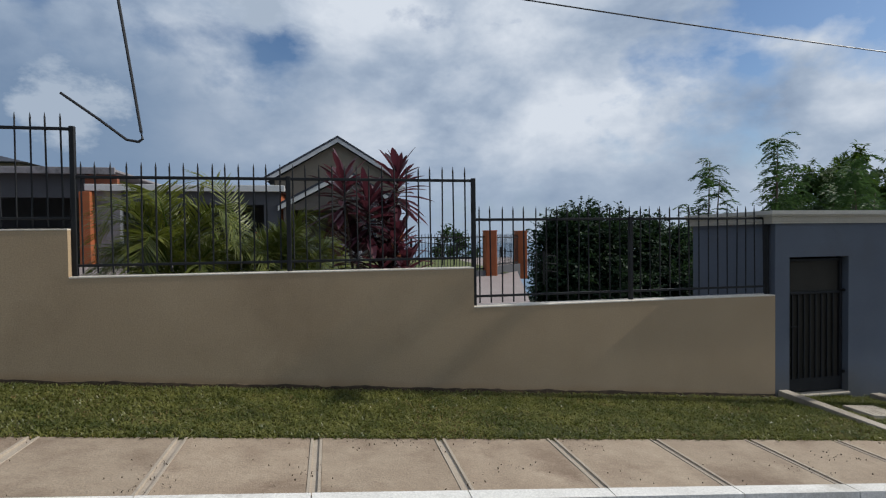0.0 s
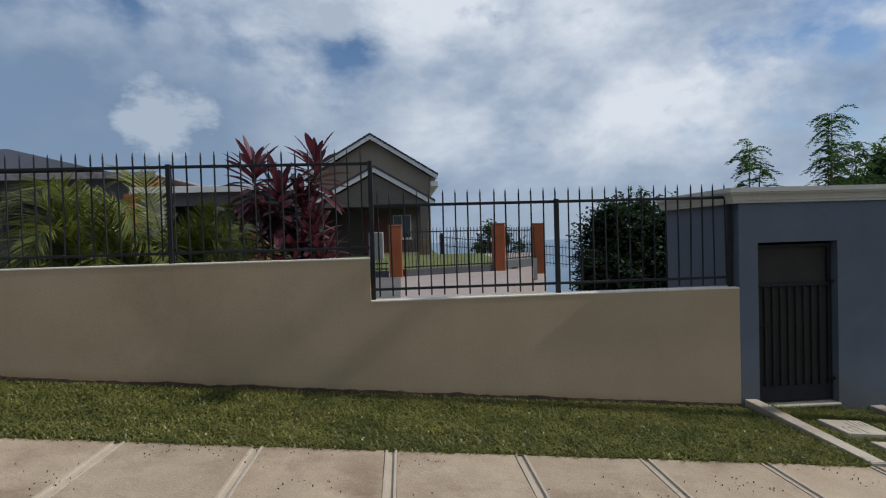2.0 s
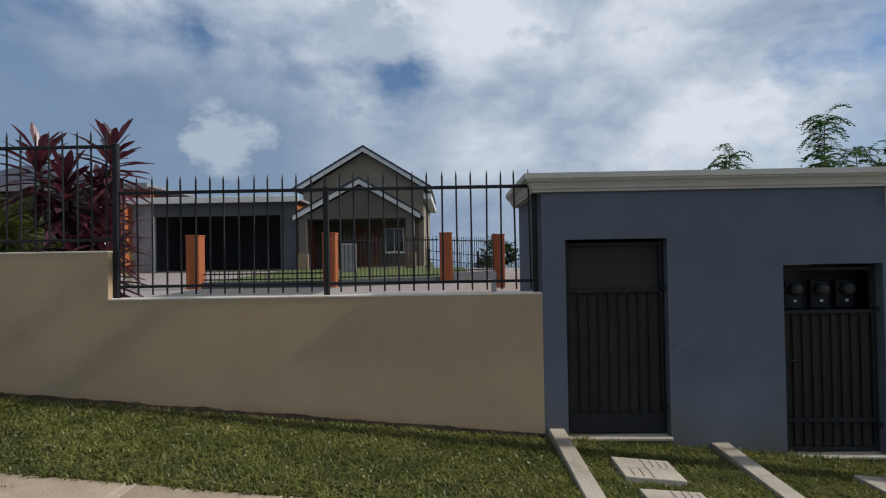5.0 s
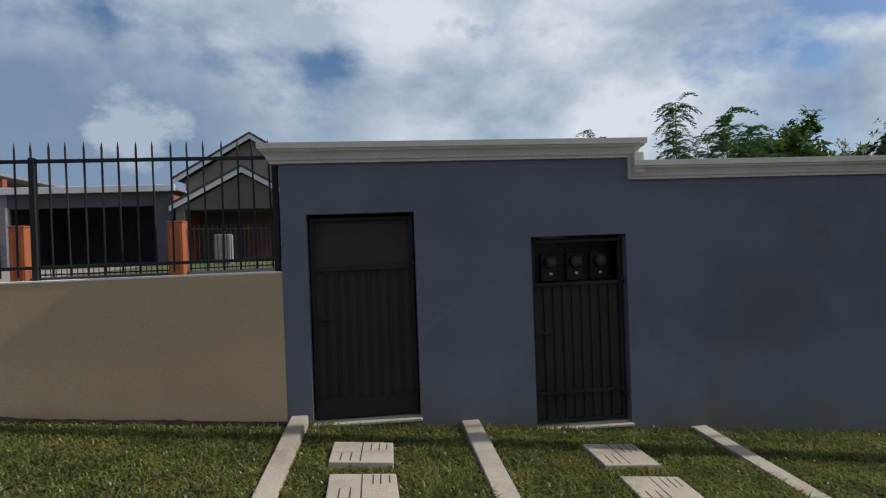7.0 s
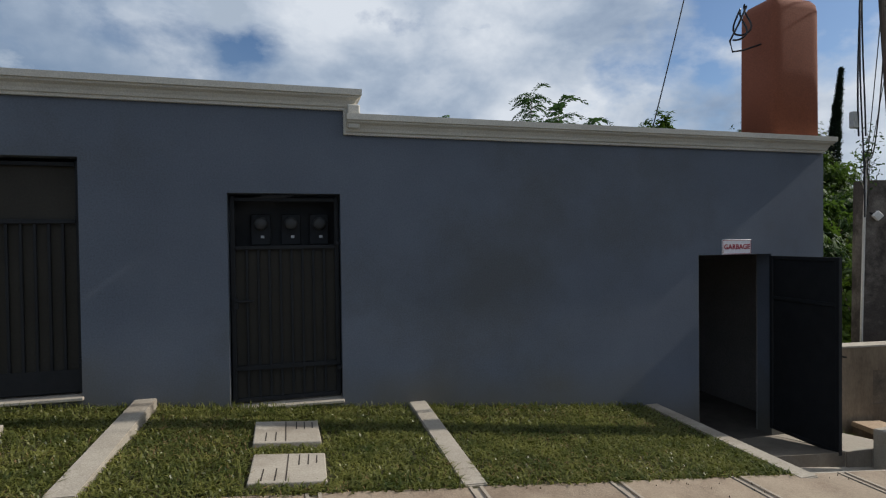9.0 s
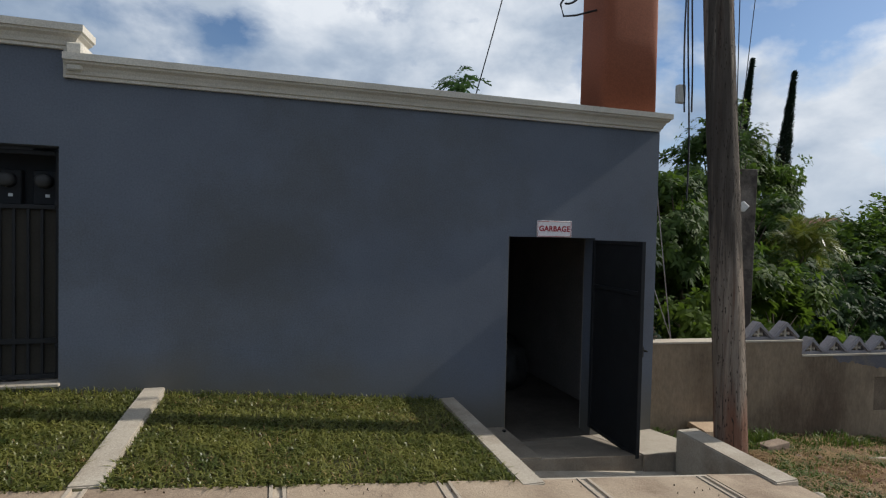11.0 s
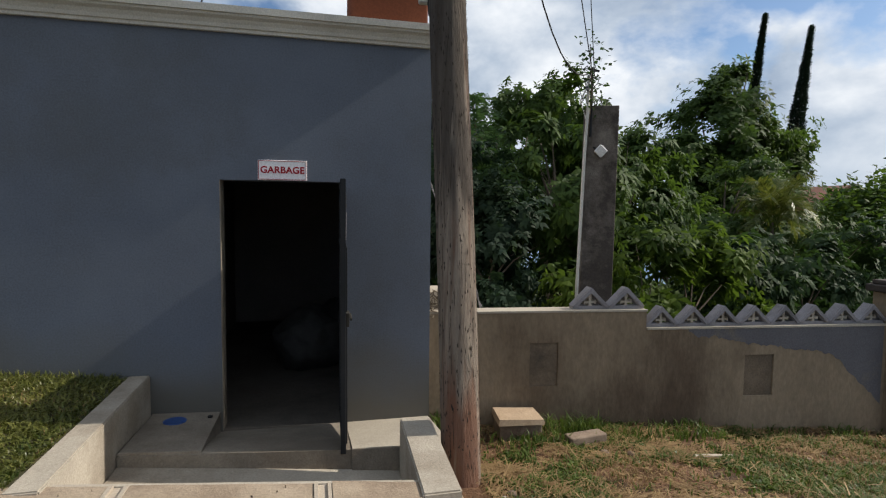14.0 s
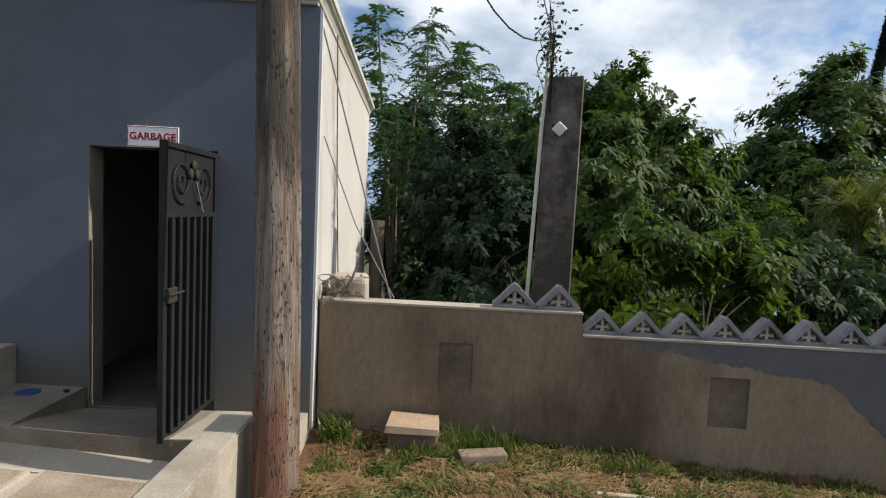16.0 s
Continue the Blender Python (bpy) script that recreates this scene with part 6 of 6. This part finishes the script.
def ti_plant(x, y, z, stems, seed, label):
    """Bare canes, each with a rosette of broad maroon leaves."""
    rnd = random.Random(seed)
    root = thing("cordyline", label, "plant", x, y, z, "maroon plants")
    V, F = [], []
    for sx, sy, h in stems:
        top = Vector((sx, sy, h))
        cane = bmesh.new()
        tube([(sx * 0.4, sy * 0.4, -0.2), (sx * 0.8, sy * 0.8, h * 0.5), top], [0.022, 0.02, 0.016], 6, cane)
        part("cane", cane, M_BARK, root)
        for k in range(44):
            az = k * 2.4 + rnd.uniform(-0.3, 0.3)
            u = k / 44
            p = top - Vector((0, 0, 0.5 * (1 - u)))
            el = -0.55 + 1.75 * u + rnd.uniform(-0.15, 0.15)
            d = Vector((math.cos(az) * math.cos(el), math.sin(az) * math.cos(el), math.sin(el)))
            t = Vector((-math.sin(az), math.cos(az), 0))
            n = d.cross(t)
            ln, w = rnd.uniform(0.38, 0.6), rnd.uniform(0.042, 0.066)
            b = len(V)
            row = []
            for s, ww in ((0.0, 0.25), (0.3, 0.8), (0.6, 1.0), (0.85, 0.55), (1.0, 0.02)):
                c = p + d * ln * s - Vector((0, 0, 0.16 * ln * s * s))
                V += [c - t * w * ww + Vector((0, 0, 0.35 * w * ww)), c, c + t * w * ww + Vector((0, 0, 0.35 * w * ww))]
            for q in range(4):
                o = b + 3 * q
                F += [(o, o + 1, o + 4, o + 3), (o + 1, o + 2, o + 5, o + 4)]
    arrays("leaves", [tuple(v) for v in V], F, M_TI, root)


ti_plant(-5.45, 1.2, 1.0, [(0.33, 0.1, 2.25), (-0.45, -0.1, 2.15), (0.12, 0.2, 1.75), (-0.12, -0.1, 1.85), (0.3, 0.0, 1.35), (-0.3, 0.1, 1.3), (0.05, -0.15, 1.0), (0.4, -0.1, 0.95)], 71, "maroon leaved cordyline with several bare canes behind the fence")


# ---- the yard and house behind ----
tagged(part("driveway", hexa([(-30, 0.21, -1.5), (-3.3, 0.21, -1.5), (3.0, 19.9, -1.5), (-30, 19.9, -1.5)], [(-30, 0.21, 0.864), (-3.3, 0.21, 0.864), (3.0, 19.9, 1.258), (-30, 19.9, 1.258)]), M_DRIVE), "pale pinkish concrete driveway", "driveway", kind="structure")
strip("yard_lawn", span(-8.5, -0.3, 6), span(10.6, 19.5, 5), lambda x, y: 0.885 + 0.022 * y, M_LAWN_FAR, "sunny green lawn in front of the house", "lawn")
# Dark grey strip laid just above the driveway before its gate.
strip("yard_dark_strip", span(-7.75, -4.05, 4), span(3.6, 9.15, 4), lambda x, y: 0.872 + 0.02 * (y - 0.21), M_YARD_DARK, "dark grey strip of ground before the driveway gate", "paving")
strip("plant_bed", span(-9.5, -4.5, 4), span(0.21, 3.2, 3), lambda x, y: 1.1 + 0.02 * y, M_SOIL, "soil bed under the palms and maroon plants", "plant bed")


def pillar(x, y, h, w, label, z=1.05, group="gate pillars"):
    root = thing("pillar", label, "pillar", x, y, z - 0.25, group)
    part("shaft", box(-w / 2, w / 2, -w / 2, w / 2, 0, h + 0.25, 0.012), M_ORANGE, root)
    part("cap", box(-w / 2 - 0.015, w / 2 + 0.015, -w / 2 - 0.015, w / 2 + 0.015, h + 0.25, h + 0.29, 0.008), M_ORANGE, root)
    for s in (-1, 1):
        part("recess_bead", box(s * w * 0.33 - 0.012, s * w * 0.33 + 0.012, -w / 2 - 0.012, -w / 2, 0.35, h + 0.12), M_ORANGE, root)


PIL = {"C": (-4.17, 9.25), "A": (-1.05, 10.25), "B": (0.62, 12.0), "D": (-7.9, 9.35)}
for px, py in PIL.values():
    pillar(px, py, 1.42, 0.36, "orange painted gate pillar with a flat cap")


def yard_fence(a, b, z0, z1, foot_wall, n, label):
    ax, ay = PIL[a]
    bx, by = PIL[b]
    L = math.hypot(bx - ax, by - ay) - 0.44
    ang = math.degrees(math.atan2(by - ay, bx - ax))
    root = thing("fence", label, "fence", ax, ay, 0, "yard fences", ang)
    for z in (z0 + 0.08, z1 - 0.12):
        part("rail", box(0.22, 0.22 + L, -0.015, 0.015, z - 0.018, z + 0.018), M_IRON, root)
    pk = None
    for i in range(n):
        x = 0.22 + L * (i + 0.5) / n
        if pk is None:
            pk = part("picket", tube([(0, 0, z0), (0, 0, z1 - 0.04), (0, 0, z1)], [0.011, 0.011, 0.003], 5), M_IRON, root)
            pk.location.x = x
        else:
            share("picket", pk.data, root, pose(x, 0, 0))
    if foot_wall:
        part("plinth", box(0.22, 0.22 + L, -0.08, 0.08, 0.6, z0 + 0.02, 0.008), M_HOUSE_DARK, root)


yard_fence("C", "A", 1.22, 2.42, True, 26, "black iron fence on a low plinth before the lawn")
yard_fence("A", "B", 1.32, 2.40, True, 20, "black iron fence on a low plinth between two pillars")
yard_fence("D", "C", 1.2, 1.55, True, 26, "low black iron gate with a solid foot across the driveway")


def far_fence():
    root = thing("fence", "thin black railing running downhill along the far edge of the yard", "fence", 0, 0, 0, "yard fences")
    drop = lambda x: 2.35 - 0.115 * (x + 4.0)
    for o in (0.0, -0.42, -0.84):
        part("rail", tube([(-2.1, 21, drop(-2.1) + o), (6.0, 21, drop(6.0) + o)], 0.02, 6), M_IRON, root)
    pk = part("picket", tube([(0, 0, -1.0), (0, 0, 0.08), (0, 0, 0.14)], [0.012, 0.012, 0.004], 5), M_IRON, root)
    pk.location = (-2.1, 21, drop(-2.1))
    for i in range(1, 50):
        x = -2.1 + 0.165 * i
        share("picket", pk.data, root, pose(x, 21, drop(x)))
    for x in (-2.0, 0.4, 2.8, 5.2):
        part("post", box(x - 0.05, x + 0.05, 20.95, 21.05, drop(x) - 1.6, drop(x) + 0.2), M_IRON, root)


far_fence()


def gable_roof(x0, x1, xr, ze, zr, y0, y1, mat, root, name="roof", t=0.14):
    """Two slopes over the ridge at xr, with thickness."""
    bm = bmesh.new()
    prism([(x0 - 0.05, ze), (xr, zr + 0.03), (xr, zr - 0.09), (x0 - 0.05, ze - 0.11)], y0, y1, bm)
    prism([(xr, zr + 0.03), (x1 + 0.05, ze), (x1 + 0.05, ze - 0.11), (xr, zr - 0.09)], y0, y1, bm)
    r = part(name, bm, mat, root)
    for sx, ex in ((x0, xr), (xr, x1)):
        za, zb = (ze, zr) if sx == x0 else (zr, ze)
        part("bargeboard", prism([(sx, za - 0.09), (ex, zb - 0.09), (ex, zb - 0.32), (sx, za - 0.32)], y0 + 0.02, y0 + 0.07), M_WHITE if mat is M_ROOF else M_BARK, root)
    return r


def window(root, x0, x1, z0, z1, y):
    w = part("window", box(x0, x1, y - 0.05, y + 0.02, z0, z1), M_WHITE, root)
    for a, b in ((x0 + 0.05, (x0 + x1) / 2 - 0.025), ((x0 + x1) / 2 + 0.025, x1 - 0.05)):
        part("pane", box(a, b, y - 0.054, y - 0.05, z0 + 0.05, z1 - 0.05), M_WINDOW, w)
    part("window_sill", box(x0 - 0.06, x1 + 0.06, y - 0.12, y - 0.04, z0 - 0.07, z0 - 0.002), M_WHITE, w)


def house():
    root = thing("house", "beige gabled house with a white trimmed porch", "house", 0, 0, 0)
    z0 = 1.15
    part("wall", prism([(-8.9, z0), (-2.35, z0), (-2.35, 5.5), (-5.55, 7.55), (-8.9, 5.5)], 24.0, 33.0), M_HOUSE, root)
    gable_roof(-9.35, -1.95, -5.55, 5.62, 7.85, 23.55, 33.4, M_ROOF, root)
    # porch
    gable_roof(-8.45, -2.35, -5.25, 3.98, 5.68, 20.4, 24.0, M_ROOF, root, "porch_roof")
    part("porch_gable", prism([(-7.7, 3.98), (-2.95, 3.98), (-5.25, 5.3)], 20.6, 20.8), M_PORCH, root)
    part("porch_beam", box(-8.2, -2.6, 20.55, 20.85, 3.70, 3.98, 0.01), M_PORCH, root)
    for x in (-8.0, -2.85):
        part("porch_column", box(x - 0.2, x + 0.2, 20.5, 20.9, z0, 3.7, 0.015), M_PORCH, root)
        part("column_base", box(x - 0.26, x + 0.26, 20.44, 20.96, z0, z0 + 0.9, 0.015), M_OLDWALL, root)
    # Thin dark panel over the beige wall, put there for porch shade.
    part("porch_shade_panel", box(-8.25, -2.6, 23.965, 23.998, z0, 3.72), M_PORCH, root)
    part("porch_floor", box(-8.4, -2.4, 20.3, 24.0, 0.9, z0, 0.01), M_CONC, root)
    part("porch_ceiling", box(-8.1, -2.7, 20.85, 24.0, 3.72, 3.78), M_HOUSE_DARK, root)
    part("porch_side_wall", box(-8.5, -8.25, 20.9, 24.0, z0, 3.9), M_ORANGE, root)
    d = part("door", box(-6.1, -4.75, 23.9, 23.995, z0, 3.45, 0.01), M_DOORWOOD, root)
    for a, b in ((-6.0, -5.5), (-5.35, -4.85)):
        for c, e in ((z0 + 0.15, z0 + 0.95), (z0 + 1.1, z0 + 2.1)):
            part("door_panel", box(a, b, 23.87, 23.9, c, e, 0.01), M_DOORWOOD, d)
    window(root, -4.45, -3.45, 2.1, 3.4, 23.97)
    part("side_ledge", box(-2.33, -1.9, 23.6, 33, 4.9, 5.2, 0.02), M_WHITE, root)
    steps = part("porch_step", box(-6.4, -4.4, 19.9, 20.3, 0.85, 1.02, 0.01), M_CONC_PALE, root)


house()


def garage():
    root = thing("garage_building", "long flat-roofed grey garage wing with a dark open bay", "garage", 0, 0, 0)
    y, z0 = 20.6, 1.1
    for x0, x1, a, b in ((-16.3, -15.25, z0, 4.6), (-9.1, -8.35, z0, 4.6), (-15.25, -9.1, 3.95, 4.6)):
        part("wall", box(x0, x1, y, y + 0.25, a, b), M_HOUSE_DARK if x1 > -9 or a > 3 else M_DECO, root)
    part("side_wall", box(-8.6, -8.35, y + 0.25, 27, z0, 4.6), M_ORANGE, root)
    part("back_wall", box(-16.3, -8.6, 27, 27.2, z0, 4.6), M_HOUSE_DARK, root)
    part("inner_wall", box(-16.3, -16.05, y + 0.25, 27, z0, 4.6), M_HOUSE_DARK, root)
    part("floor", box(-16.05, -8.6, y, 27, z0 - 0.1, z0 + 0.2), M_CONC, root)
    part("roof", box(-16.6, -8.1, y - 0.3, 27.4, 4.6, 4.72, 0.02), M_DECO, root)
    part("fascia", box(-16.6, -8.1, y - 0.38, y - 0.3, 4.55, 4.85, 0.015), M_WHITE, root, "white painted fascia")
    part("opening_trim", box(-15.32, -15.22, y - 0.02, y + 0.1, z0, 4.0, 0.005), M_WHITE, root)
    part("pillar", box(-16.75, -16.3, y - 0.6, y + 0.1, z0 - 0.2, 4.5, 0.02), M_ORANGE, root, "orange painted pillar")
    wing = thing("carport_wing", "taller grey carport wing with a dark open bay", "carport", 0, 0, 0)
    part("wall", box(-30, -16.8, y + 0.4, y + 0.65, 4.3, 5.4), M_HOUSE_DARK, wing)
    part("back_wall", box(-30, -16.8, 27, 27.2, z0, 5.4), M_HOUSE_DARK, wing)
    part("side_wall", box(-17.05, -16.8, y + 0.65, 27, z0, 5.4), M_ORANGE, wing)
    part("roof", box(-30, -15.4, y - 0.2, 27.4, 5.4, 5.52, 0.02), M_DECO, wing)
    part("fascia", box(-30, -15.4, y - 0.28, y - 0.2, 5.3, 5.6, 0.015), M_DECO, wing)
    part("parapet_block", box(-16.75, -15.45, y + 0.1, y + 0.4, 4.86, 5.3), M_TERRA, wing)
    for x in (-23.0, -29.5):
        part("pillar", box(x - 0.25, x + 0.25, y - 0.1, y + 0.4, z0 - 0.3, 5.3, 0.02), M_HOUSE_DARK, wing)
    hip = thing("far_roof_house", "neighbouring house with a dark pitched roof", "house", -35.3, 42, 0)
    part("wall", box(-9, 5.5, 0, 8, -1, 8.5), M_HOUSE, hip)
    bm = bmesh.new()
    b = [bm.verts.new(p) for p in ((-10, -1, 8.5), (6.5, -1, 8.5), (6.5, 9, 8.5), (-10, 9, 8.5))]
    t = [bm.verts.new(p) for p in ((-7, 4, 11.2), (-4.0, 4, 11.2))]
    bm.faces.new((b[0], b[1], t[1], t[0])); bm.faces.new((b[1], b[2], t[1])); bm.faces.new((b[2], b[3], t[0], t[1])); bm.faces.new((b[3], b[0], t[0])); bm.faces.new(b[::-1])
    part("roof", bm, M_ROOF, hip)
    low = thing("red_roof_house", "distant low house with a red tiled roof among trees", "house", 32.5, 16.2, -1.9)
    part("wall", box(-4, 4, 0, 5, -3, 2.4), M_HOUSE, low)
    gable_roof(-4.6, 4.6, 0, 2.4, 4.2, -0.5, 5.5, M_REDROOF, low)


garage()


def stone_sign():
    """Low stone-faced block on the lawn."""
    root = thing("stone_block", "grey stone-faced block standing on the lawn", "stone block", -5.05, 16.5, 1.2)
    part("block", box(-0.3, 0.3, -0.2, 0.2, 0, 1.2, 0.03), M_DECO, root)


stone_sign()
